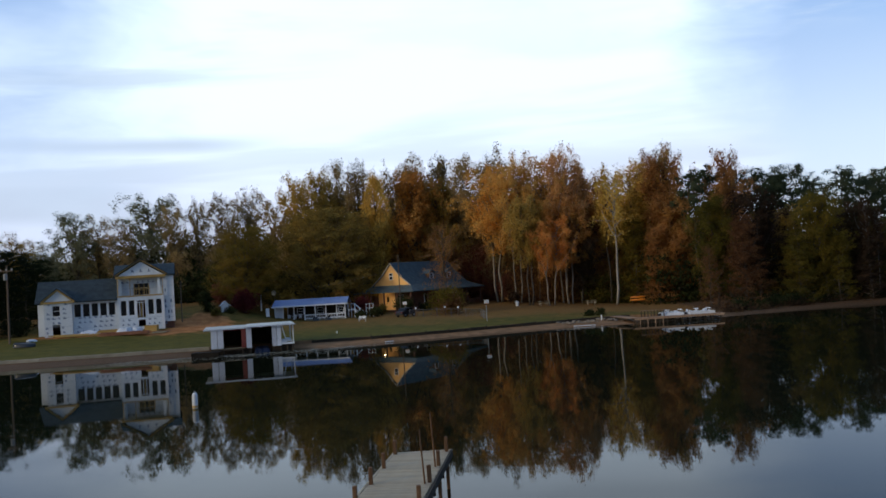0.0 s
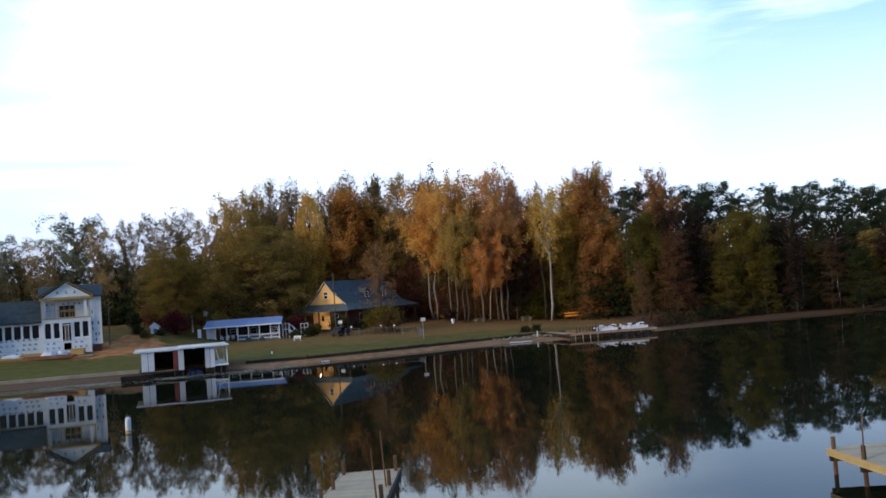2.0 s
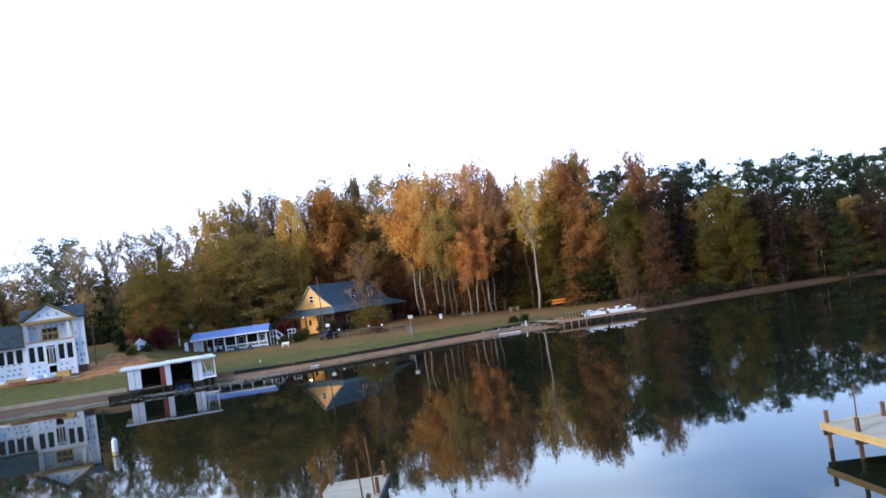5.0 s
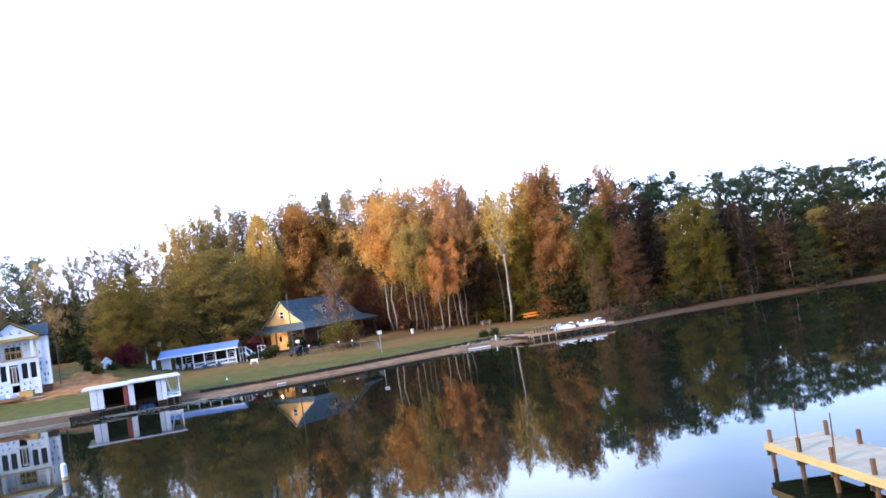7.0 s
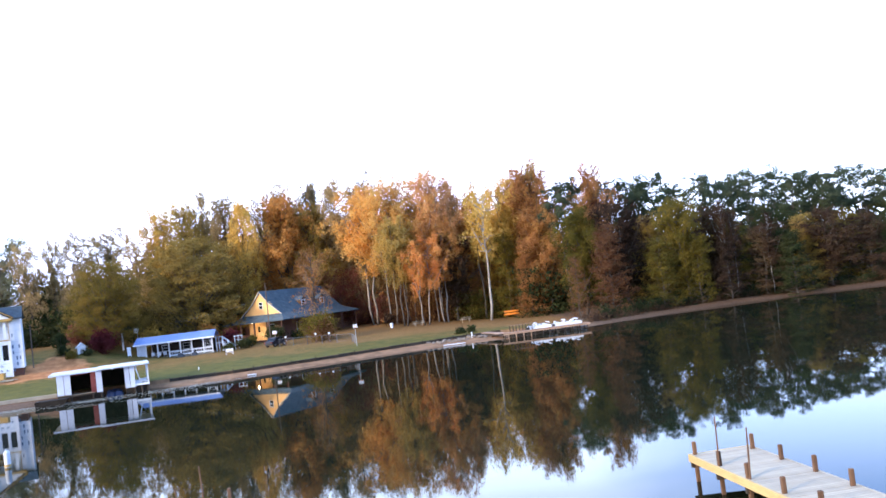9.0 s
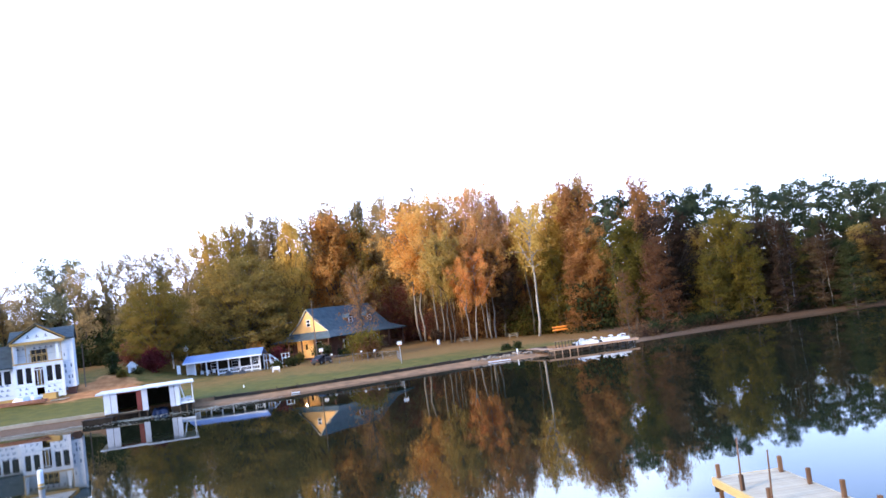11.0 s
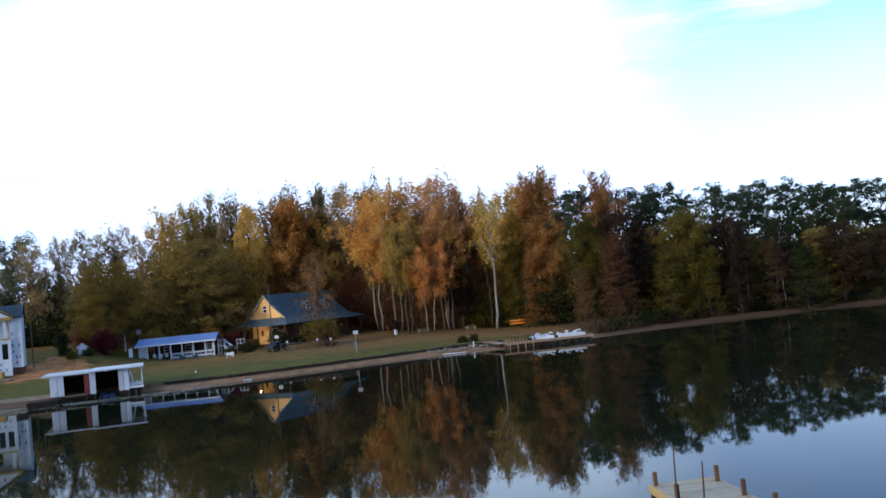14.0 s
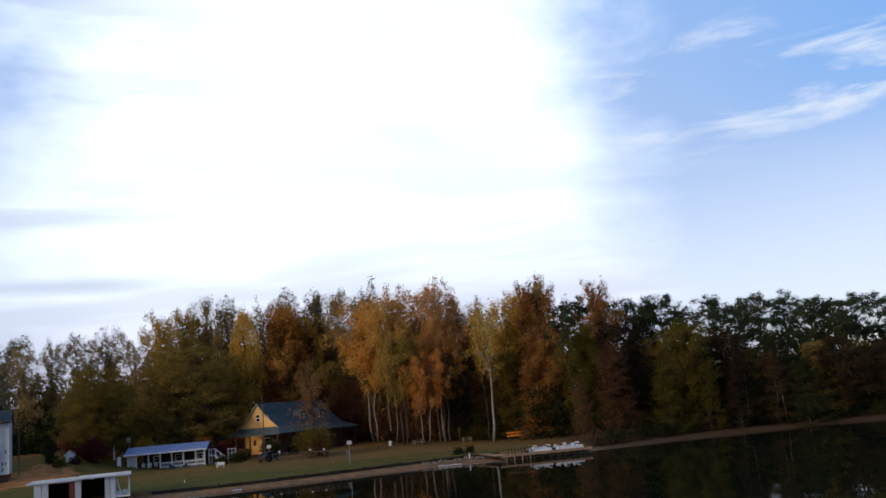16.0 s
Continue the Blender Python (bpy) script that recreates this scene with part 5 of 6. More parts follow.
def yellow_house():
    cx, cy = -3.4, 127.2
    z0 = ground_z(-5, 121) - 0.05
    h = thing("house", "yellow gabled house with a steep grey-green roof and deep porch", "house", (cx, cy, z0), -38)
    hw, L, B = 3.4, 6.0, 6.4   # half width, front and back ends
    ze, zr, zp, out = 3.5, 6.68, 2.70, 2.0   # wall head, ridge, porch eave, porch depth
    # the lit patch of the porch wall is painted yellow, its shaded rest brown
    part("wall", holed_wall(-2.5, 0.5, -0.6, ze, [(-1.3, -0.35, 0.25, 2.3)], -L, -L + 0.15), M_YELLOW, h, "yellow front wall, coloured as the lit patch under the porch")
    part("wall", box(-hw, -2.501, -L, -L + 0.15, -0.6, ze), M_BROWN, h, "front wall in red-brown for the porch's shade")
    part("wall", holed_wall(0.501, hw, -0.6, ze, [(0.9, 2.0, 0.9, 2.2)], -L, -L + 0.15), M_BROWN, h, "front wall in red-brown for the porch's shade")
    part("wall", holed_wall(-hw, hw, -0.6, ze, [], B - 0.15, B), M_BROWN, h)
    for s in (-1, 1):
        part("wall", box(s * hw - 0.075, s * hw + 0.075, -L + 0.16, B - 0.16, -0.6, ze), M_BROWN, h, "red-brown side wall")
    part("gable", holed_wall(-0.3, 0.3, ze + 0.75, ze + 1.75, [(-0.16, 0.16, ze + 0.85, ze + 1.25), (-0.16, 0.16, ze + 1.33, ze + 1.68)], -L - 0.02, -L + 0.1), M_YELLOW, h)
    part("gable", prism([(-hw + 0.1, ze + 0.02), (-0.301, ze + 0.02), (-0.301, zr - 0.55), (-0.28, zr - 0.52)], "y", -L, -L + 0.1), M_YELLOW, h)
    part("gable", prism([(hw - 0.1, ze + 0.02), (0.301, ze + 0.02), (0.301, zr - 0.55), (0.28, zr - 0.52)], "y", -L, -L + 0.1), M_YELLOW, h)
    part("gable", prism([(-0.3, ze + 1.751), (0.3, ze + 1.751), (0.3, zr - 0.55), (0, zr - 0.22), (-0.3, zr - 0.55)], "y", -L, -L + 0.1), M_YELLOW, h)
    part("gable", box(-0.3, 0.3, -L, -L + 0.1, ze + 0.02, ze + 0.749), M_YELLOW, h)
    for (a, b_) in ((0.85, 1.25), (1.33, 1.68)):
        w = part("window", bars((-0.34, -0.27, -L - 0.06, -L - 0.021, ze + a - 0.04, ze + b_ + 0.04), (0.27, 0.34, -L - 0.06, -L - 0.021, ze + a - 0.04, ze + b_ + 0.04), (-0.27, 0.27, -L - 0.06, -L - 0.021, ze + b_ - 0.02, ze + b_ + 0.04), (-0.27, 0.27, -L - 0.06, -L - 0.021, ze + a - 0.04, ze + a + 0.02)), M_WHITE, h)
        part("pane", box(-0.27, 0.27, -L - 0.04, -L - 0.022, ze + a + 0.02, ze + b_ - 0.02), M_PANE, w)
    # steep roof that flares out over the porch on all sides
    for s in (-1, 1):
        prof = [(0, zr), (s * 1.5, zr - 1.62), (s * hw, ze + 0.05), (s * (hw + out), zp)]
        under = [(x, z - 0.14) for x, z in prof]
        part("roof", prism(prof + under[::-1], "y", -L - 0.2, B + 0.45), M_TEAL, h)
        part("rake", prism([(0, zr - 0.02), (s * 1.5, zr - 1.66), (s * (hw + 0.2), ze - 0.02), (s * (hw + 0.2), ze - 0.16), (s * 1.5, zr - 1.82), (0, zr - 0.18)], "y", -L - 0.24, -L - 0.202), M_CREAM, h, "thin cream rake board")
    for s in (-1, 1):
        end = -L if s < 0 else B
        y0, y1, ym = end, end + s * out, end + s * 0.45
        bm = bmesh.new()
        a = [bm.verts.new(v) for v in ((-hw, y0, ze + 0.04), (hw, y0, ze + 0.04), (hw + out, ym, zp + 0.01), (hw + out, y1, zp), (-hw - out, y1, zp), (-hw - out, ym, zp + 0.01))]
        b_ = [bm.verts.new(v.co - Vector((0, 0, 0.13))) for v in a]
        bm.faces.new(a)
        bm.faces.new(b_[::-1])
        for i in range(6):
            bm.faces.new((a[i], b_[i], b_[(i + 1) % 6], a[(i + 1) % 6]))
        bmesh.ops.recalc_face_normals(bm, faces=bm.faces[:])
        part("porch_roof", bm, M_TEAL, h)
    part("porch_floor", box(-hw - out + 0.2, hw + out - 0.2, -L - out + 0.2, B + out - 0.2, -0.6, 0.2), M_BROWN, h)
    for x in (-4.8, -2.4, 0.0, 2.4, 4.8):
        part("post", box(x - 0.08, x + 0.08, -L - out + 0.22, -L - out + 0.38, 0.2, zp - 0.1), M_BROWN, h)
    for y in (-4.5, -1.5, 1.5, 4.5, 7.6):
        part("post", box(hw + out - 0.4, hw + out - 0.24, y - 0.08, y + 0.08, 0.2, zp - 0.1), M_BROWN, h)
    part("railing", bars((-4.7, -0.1, -L - out + 0.27, -L - out + 0.33, 0.98, 1.06), (-4.7, -0.1, -L - out + 0.27, -L - out + 0.33, 0.36, 0.42), *[(-4.6 + k * 0.22, -4.56 + k * 0.22, -L - out + 0.28, -L - out + 0.32, 0.42, 0.98) for k in range(20)]), M_BROWN, h)
    part("railing", bars(*[(hw + out - 0.34, hw + out - 0.30, -5.5 + k * 0.22, -5.46 + k * 0.22, 0.36, 0.98) for k in range(58)], (hw + out - 0.36, hw + out - 0.28, -5.6, 7.5, 0.98, 1.05)), M_BROWN, h)
    d = part("door", box(-1.28, -0.37, -L + 0.05, -L + 0.1, 0.26, 2.28), M_YELLOW, h, "yellow panelled front door")
    part("pane", box(-1.0, -0.65, -L + 0.04, -L + 0.049, 1.3, 2.0), M_PANE, d)
    part("handle", box(-0.48, -0.44, -L, -L + 0.049, 1.1, 1.25), M_STEEL, d)
    window(h, 0.9, 2.0, 0.9, 2.2, -L + 0.03, M_WHITE, 0.07)
    # dormers on the long slope that faces the lake
    for y in (-0.4, 3.6):
        bm = box(1.2, 2.55, y - 0.5, y + 0.5, 3.9, 5.0)
        dm = part("dormer", bm, M_BROWN, h)
        part("roof", prism([(y - 0.68, 4.92), (y, 5.5), (y + 0.68, 4.92), (y + 0.68, 4.84), (y, 5.4), (y - 0.68, 4.84)], "x", 0.9, 2.75), M_TEAL, dm)
        part("gable", prism([(y - 0.5, 5.002), (y + 0.5, 5.002), (y, 5.38)], "x", 2.45, 2.55), M_BROWN, dm)
        part("window", bars((2.552, 2.6, y - 0.42, y - 0.31, 4.12, 4.98), (2.552, 2.6, y + 0.31, y + 0.42, 4.12, 4.98), (2.552, 2.6, y - 0.31, y + 0.31, 4.88, 4.98), (2.552, 2.6, y - 0.31, y + 0.31, 4.12, 4.22), (2.552, 2.6, y - 0.31, y + 0.31, 4.52, 4.58)), M_WHITE, dm)
        part("pane", box(2.553, 2.57, y - 0.31, y + 0.31, 4.22, 4.88), M_PANE, dm)
    part("door", box(hw + 0.076, hw + 0.12, 3.0, 3.9, 0.25, 2.2), M_WHITE, h, "white side door")
    for y in (-3.4, 0.6):
        w = part("window", bars((hw + 0.076, hw + 0.13, y, y + 0.07, 0.9, 2.1), (hw + 0.076, hw + 0.13, y + 0.83, y + 0.9, 0.9, 2.1), (hw + 0.076, hw + 0.13, y + 0.07, y + 0.83, 0.9, 0.97), (hw + 0.076, hw + 0.13, y + 0.07, y + 0.83, 2.03, 2.1)), M_WHITE, h)
        part("pane", box(hw + 0.077, hw + 0.1, y + 0.07, y + 0.83, 0.97, 2.03), M_PANE, w)


yellow_house()


def porch_lamp(x, y, z):
    """The lit lamp under the porch of the yellow house."""
    e = thing("porch_lamp", "small lit globe lamp hanging under the porch roof", "lamp", (x, y, z))
    m, n, b, co = material("lit_globe")
    b.inputs["Emission Color"].default_value = (1.0, 0.70, 0.34, 1)
    b.inputs["Emission Strength"].default_value = 2.5
    part("globe", tube([(0, 0, -0.13), (0, 0, -0.08), (0, 0, 0.02), (0, 0, 0.07)], [0.03, 0.09, 0.09, 0.03], 10), m, e, "glowing warm globe", smooth=True)
    part("stem", tube([(0, 0, 0.07), (0, 0, 0.40)], [0.012, 0.012], 6), M_BLACK, e)
    d = bpy.data.lights.new("porch_light", "POINT")
    d.energy, d.color, d.shadow_soft_size = 38.0, (1.0, 0.70, 0.36), 0.12
    o = new("porch_light", d)
    o.parent = e
    o.location = (0, 0, -0.25)


porch_lamp(*(pose(-3.4, 127.2, ground_z(-5, 121) - 0.05, 0, 0, -38) @ Vector((-1.0, -7.0, 2.66))))
utility_pole(-5.6, 113.5, 7.75, 0.075, None, False, "tall thin weathered pole before the yellow house")


def cable(points, label):
    e = thing("cable", label, "cable", points[0])
    bm = tube([tuple(Vector(p) - Vector(points[0])) for p in points], [0.005] * len(points), 5)
    part("wire", bm, M_STEEL, e)


pz = ground_z(-5.6, 113.5)
cable([(-5.6 + (-13.4) * k / 8, 113.5 + 5.5 * k / 8, pz + 6.0 - 1.9 * k / 8 - 0.25 * 4 * (k / 8) * (1 - k / 8)) for k in range(9)], "sagging pale power cable running to the garden")


def car(x, y, turn):
    z = ground_z(x, y)
    c = thing("car", "dark parked car beside the yellow house", "car", (x, y, z), turn)
    prof = [(-1.75, 0.28), (-1.78, 0.62), (-1.6, 0.78), (-1.1, 0.82), (-0.72, 1.2), (0.65, 1.24), (1.15, 0.86), (1.7, 0.74), (1.78, 0.5), (1.74, 0.28)]
    bm = prism(prof, "y", -0.68, 0.68)
    bmesh.ops.bevel(bm, geom=bm.edges[:], offset=0.05, segments=2, affect="EDGES")
    part("body", bm, M_CARPAINT, c, smooth=False)
    part("windscreen", prism([(0.70, 1.18), (1.10, 0.88), (1.13, 0.90), (0.73, 1.21)], "y", -0.56, 0.56), M_PANE, c)
    part("rear_window", prism([(-1.10, 0.86), (-0.76, 1.16), (-0.79, 1.19), (-1.13, 0.88)], "y", -0.56, 0.56), M_PANE, c)
    for s in (-1, 1):
        part("side_window", prism([(-0.85, 0.86), (-0.62, 1.14), (0.55, 1.17), (0.92, 0.88)], "y", s * 0.685 - 0.006, s * 0.685 + 0.006), M_PANE, c)
        for xx in (-1.1, 1.12):
            w = part("wheel", tube([(xx, s * 0.52, 0.27), (xx, s * 0.72, 0.27)], [0.27, 0.27], 16), M_RUBBER, c)
            part("rim", tube([(xx, s * 0.72, 0.27), (xx, s * 0.735, 0.27)], [0.16, 0.15], 12), M_STEEL, w)
        part("headlight", box(1.74, 1.80, s * 0.5 - 0.14, s * 0.5 + 0.14, 0.52, 0.64), M_WHITE, c)
        part("tail_light", box(-1.83, -1.77, s * 0.52 - 0.1, s * 0.52 + 0.1, 0.55, 0.7), M_REDWOOD, c)
    return c


car(-4.9, 111.2, 58).scale = (0.85, 0.85, 0.9)


def hoop(x, y, turn, height, label):
    z = ground_z(x, y)
    e = thing("basketball_hoop", label, "basketball hoop", (x, y, z), turn)
    part("pole", tube([(0, 0.25, -0.2), (0, 0.25, height - 0.5), (0, 0.02, height - 0.15)], [0.04, 0.04, 0.04], 8), M_STEEL, e)
    bd = part("backboard", box(-0.25, 0.25, -0.03, 0.0, height - 0.36, height + 0.02), M_WHITE, e, "white backboard")
    part("target", bars((-0.15, 0.15, -0.036, -0.031, height - 0.16, height - 0.13), (-0.15, 0.15, -0.036, -0.031, height - 0.33, height - 0.30), (-0.15, -0.12, -0.036, -0.031, height - 0.30, height - 0.12), (0.12, 0.15, -0.036, -0.031, height - 0.30, height - 0.12)), M_STEEL, bd)
    ring = bmesh.new()
    tube([(0.18 * math.cos(a), -0.22 + 0.18 * math.sin(a), height - 0.35) for a in [k * math.pi / 8 for k in range(17)]], [0.012] * 17, 5, ring)
    part("rim", ring, M_ORANGE, e, "orange hoop rim")


hoop(4.6, 98.5, 6, 2.35, "white-boarded basketball hoop on a grey pole at the lawn's edge")
hoop(-5.0, 112.6, -10, 1.75, "low white-boarded basketball hoop near the parked car")


def garden_swing(x, y, turn):
    z = ground_z(x, y)
    e = thing("garden_bench", "white slatted garden bench on the lawn", "bench", (x, y, z), turn)
    for i in range(4):
        part("slat", box(-0.62, 0.62, -0.22 + i * 0.11, -0.13 + i * 0.11, 0.36, 0.39), M_WHITE, e)
    for i in range(4):
        part("slat", box(-0.62, 0.62, 0.24, 0.27, 0.46 + i * 0.11, 0.55 + i * 0.11), M_WHITE, e)
    for sx in (-0.58, 0.52):
        part("leg", box(sx, sx + 0.06, -0.22, -0.16, 0, 0.56), M_WHITE, e)
        part("leg", box(sx, sx + 0.06, 0.271, 0.33, 0, 0.9), M_WHITE, e)
        part("armrest", box(sx, sx + 0.06, -0.22, 0.27, 0.561, 0.6), M_WHITE, e)
    return e


garden_swing(-10.0, 107.6, -12).scale = (0.7, 0.7, 0.7)


def fence(points, label):
    e = thing("fence", label, "fence", (0, 0, 0))
    span = [np.array(p, float) for p in points]
    prev = None
    for a, b in zip(span, span[1:]):
        n = max(1, int(round(np.linalg.norm(b - a) / 2.2)))
        for i in range(n + 1):
            q = a + (b - a) * i / n
            z = ground_z(q[0], q[1])
            part("post", tube([(q[0], q[1], z - 0.2), (q[0], q[1], z + 0.98)], [0.035, 0.035], 6), M_FENCE, e)
            part("cap", tube([(q[0], q[1], z + 0.98), (q[0], q[1], z + 1.03)], [0.05, 0.02], 6), M_FENCE, e)
            if prev is not None and i > 0:
                part("rail", tube([(*prev[:2], prev[2] + 0.93), (q[0], q[1], z + 0.93)], [0.022, 0.022], 5), M_FENCE, e)
                bm = bmesh.new()
                d = np.array([q[0] - prev[0], q[1] - prev[1]])
                ln = float(np.linalg.norm(d))
                d /= ln
                k = 0.0
                while k < ln:
                    for s in (-1, 1):
                        k2 = min(ln, max(0.0, k + s * 0.85))
                        hgt = abs(k2 - k)
                        p0 = (prev[0] + d[0] * k, prev[1] + d[1] * k, prev[2] + 0.05)
                        p1 = (prev[0] + d[0] * k2, prev[1] + d[1] * k2, prev[2] + 0.05 + hgt)
                        tube([p0, p1], [0.0035, 0.0035], 3, bm)
                    k += 0.17
                part("mesh", bm, M_FENCE, e, "grey chain-link mesh")
            prev = (q[0], q[1], z)


fence([(-4.3, 109.0), (-1.0, 108.0), (4.2, 105.6), (4.6, 100.4)], "grey chain-link fence round the yellow house's yard")
for (x, y) in ((-3.6, 110.2), (0.0, 109.0), (1.6, 108.4)):
    e = thing("fence_post", "white-capped wooden post along the yard fence", "post", (x, y, ground_z(x, y)), 0, "white-capped posts")
    part("post", box(-0.07, 0.07, -0.07, 0.07, -0.2, 0.95), M_POST, e)
    part("cap", box(-0.11, 0.11, -0.11, 0.11, 0.951, 1.15, bevel=0.03), M_WHITE, e)


# ---- shrubs ----


def shrub(x, y, w, h, colour, label, seed, sink=0.0):
    z = ground_z(x, y)
    rng = np.random.default_rng(seed)
    e = thing("shrub", label, "shrub", (x, y, z))
    bm = bmesh.new()
    for k in range(6):
        a = rng.uniform(0, 6.28)
        tube([(0, 0, -0.1), (0.22 * w * math.cos(a), 0.22 * w * math.sin(a), h * 0.35), (0.34 * w * math.cos(a), 0.34 * w * math.sin(a), h * 0.75)], [0.05, 0.035, 0.01], 5, bm)
    part("stems", bm, M_BARK, e)
    n = int(260 * w * h) + 400
    c = rng.normal(size=(n // 14, 3))
    c /= np.linalg.norm(c, axis=1)[:, None]
    c *= rng.uniform(0.45, 1.0, (len(c), 1)) * (0.8 + 0.35 * np.sin(c[:, :1] * 5 + seed) * np.cos(c[:, 1:2] * 4 + seed))
    c = c * np.array([w / 2, w / 2, h / 2]) + np.array([0, 0, h * 0.52])
    pts = np.repeat(c, 14, 0) + rng.normal(size=(len(c) * 14, 3)) * (0.14 + 0.05 * w)
    pts[:, 2] = np.maximum(pts[:, 2], 0.03)
    o = new("foliage", leaf_mesh("foliage", pts, rng.uniform(0.06, 0.15, len(pts)), LEAVES[colour], rng))
    o.parent = e


shrub(-25.3, 113.2, 3.6, 3.0, "wine", "dark wine-red shrub beside the pavilion", 1)
shrub(-29.2, 117.6, 3.2, 2.5, "maroon", "reddish brown shrub in the garden", 2)
shrub(-29.8, 112.0, 1.6, 2.4, "dark", "dark green upright shrub above the clay bank", 3)
shrub(-29.0, 109.8, 1.1, 0.8, "dark", "low dark green shrub on the clay bank", 4)
shrub(-27.8, 108.6, 1.0, 0.7, "green", "low green shrub on the clay bank", 5)
shrub(-26.4, 110.4, 0.7, 0.6, "dark", "low dark green shrub beside the dog house", 6)
shrub(-21.0, 121.0, 2.6, 3.4, "gold", "yellow shrub behind the pavilion", 7)
shrub(-14.2, 122.0, 3.2, 3.2, "orange", "orange shrub under the olive tree", 8)
shrub(-18.4, 122.5, 2.6, 2.6, "rust", "brown shrub under the olive tree", 9)
shrub(-10.9, 118.0, 2.6, 2.3, "wine", "dull red shrub between pavilion and yellow house", 10)
shrub(-8.9, 114.2, 1.8, 1.1, "dark", "dark green shrub bed beside the drive", 11)
shrub(-10.6, 113.2, 1.4, 0.9, "dark", "dark green shrub beside the steps", 12)
shrub(-5.2, 117.6, 2.6, 2.1, "dark", "dark evergreen shrub before the yellow house", 13)
shrub(-8.2, 117.8, 1.0, 1.2, "green", "small green shrub at the porch", 14)
shrub(0.5, 112.6, 5.2, 3.3, "dim_olive", "broad dull olive shrub before the yellow house", 15)
shrub(0.9, 111.6, 3.4, 2.6, "russet", "brown autumn shrub before the yellow house", 16)
shrub(-2.6, 118.6, 1.6, 1.0, "dark", "dark green shrub at the porch", 17)
shrub(16.2, 100.3, 1.0, 0.45, "dark", "low dark shrub at the shore", 18)
shrub(17.4, 100.0, 0.6, 0.6, "dark", "low dark shrub at the shore", 19)
shrub(9.4, 131.0, 3.0, 4.2, "maroon", "dull red shrub under the tall trees", 20)
shrub(9.8, 124.5, 1.6, 1.9, "dim_brown", "dark brown shrub round the pale trunks", 21)
shrub(-51.5, 100.5, 3.0, 1.8, "dim_brown", "dark brown brush beside the unfinished house", 22)
shrub(-49.0, 102.5, 2.4, 1.6, "spruce", "dark brush beside the unfinished house", 23)

# ---- shore ----


def seawall():
    e = thing("seawall", "low dark timber seawall along the lawn", "seawall", (0, 0, 0))
    r = random.Random(8)
    x = -13.2
    while x < 19.5:
        x2 = x + r.uniform(1.5, 2.4)
        a, b = Vector((x, wall_line(x), 0)), Vector((x2, wall_line(x2), 0))
        ang = math.degrees(math.atan2(b.y - a.y, b.x - a.x))
        ln = (b - a).length - 0.02
        for k in range(2):
            part("timber", moved(box(0, ln, -0.16, -0.02, 0.26 + k * 0.19, 0.44 + k * 0.19, bevel=0.012), pose(a.x, a.y - 0.02 + r.uniform(-0.03, 0.03), r.uniform(-0.02, 0.02), 0, 0, ang)), M_DARKWOOD, e)
        part("stake", tube([(a.x, a.y - 0.22, -0.1), (a.x, a.y - 0.22, 0.72 + r.uniform(-0.05, 0.08))], [0.06, 0.055], 6), M_DARKWOOD, e)
        x = x2
    c = thing("kerb_wall", "old pale concrete edge along the green lawn", "retaining wall", (0, 0, 0))
    x = -62.0
    while x < -23.0:
        x2 = x + 2.6
        a, b = Vector((x, wall_line(x), 0)), Vector((x2, wall_line(x2), 0))
        ang = math.degrees(math.atan2(b.y - a.y, b.x - a.x))
        ln = (b - a).length - 0.015
        part("slab", moved(box(0, ln, -0.30, -0.02, 0.1, 0.66, bevel=0.02), pose(a.x, a.y, r.uniform(-0.02, 0.02), 0, 0, ang)), M_CONCRETE, c)
        x = x2
    # rough stones where the lawn reaches the boat dock
    for i in range(46):
        x = 12.0 + i * 0.19 + r.uniform(-0.1, 0.1)
        y = wall_line(x) - r.uniform(0.3, 4.0) * (0.3 + 0.7 * (i / 46))
        s = r.uniform(0.14, 0.36)
        bm = bmesh.new()
        bmesh.ops.create_icosphere(bm, subdivisions=1, radius=s)
        for v in bm.verts:
            v.co *= 0.8 + 0.4 * noise.noise(v.co * 3 + Vector((i, 0, 0)))
            v.co.z *= 0.6
        z = max(0.02, ground_z(x, y))
        st = part("stone", moved(bm, pose(0, 0, s * 0.25)), M_STONE)
        st.matrix_basis = pose(x, y, z)
        tagged(st, "rough grey-brown stone on the shore", "stone", "stones on the shore")


seawall()


def drift_plank(x, y, turn, ln, label):
    e = thing("plank", label, "plank", (x, y, max(0.03, ground_z(x, y)) + 0.02), turn)
    part("board", box(-ln / 2, ln / 2, -0.16, 0.16, 0, 0.07, bevel=0.01), M_TARP, e)
    part("cleat", box(-ln / 2 + 0.2, -ln / 2 + 0.3, -0.15, 0.15, 0.071, 0.12), M_DECK, e)
    part("cleat", box(ln / 2 - 0.3, ln / 2 - 0.2, -0.15, 0.15, 0.071, 0.12), M_DECK, e)


drift_plank(14.4, 93.0, 2, 2.3, "pale plank lying at the water's edge")
drift_plank(-5.6, 86.9, 10, 0.8, "short pale board at the water's edge")
e = thing("marker_post", "small white marker post at the shore", "post", (16.9, 97.0, ground_z(16.9, 97.0)))
part("post", tube([(0, 0, -0.1), (0, 0, 0.5), (0, 0, 0.62)], [0.09, 0.08, 0.02], 8), M_WHITE, e)
e = thing("lawn_marker", "small white marker on the lawn", "marker", (-11.4, 93.5, ground_z(-11.4, 93.5)))
part("peg", tube([(0, 0, -0.05), (0, 0, 0.2), (0, 0, 0.26)], [0.06, 0.06, 0.02], 8), M_WHITE, e)


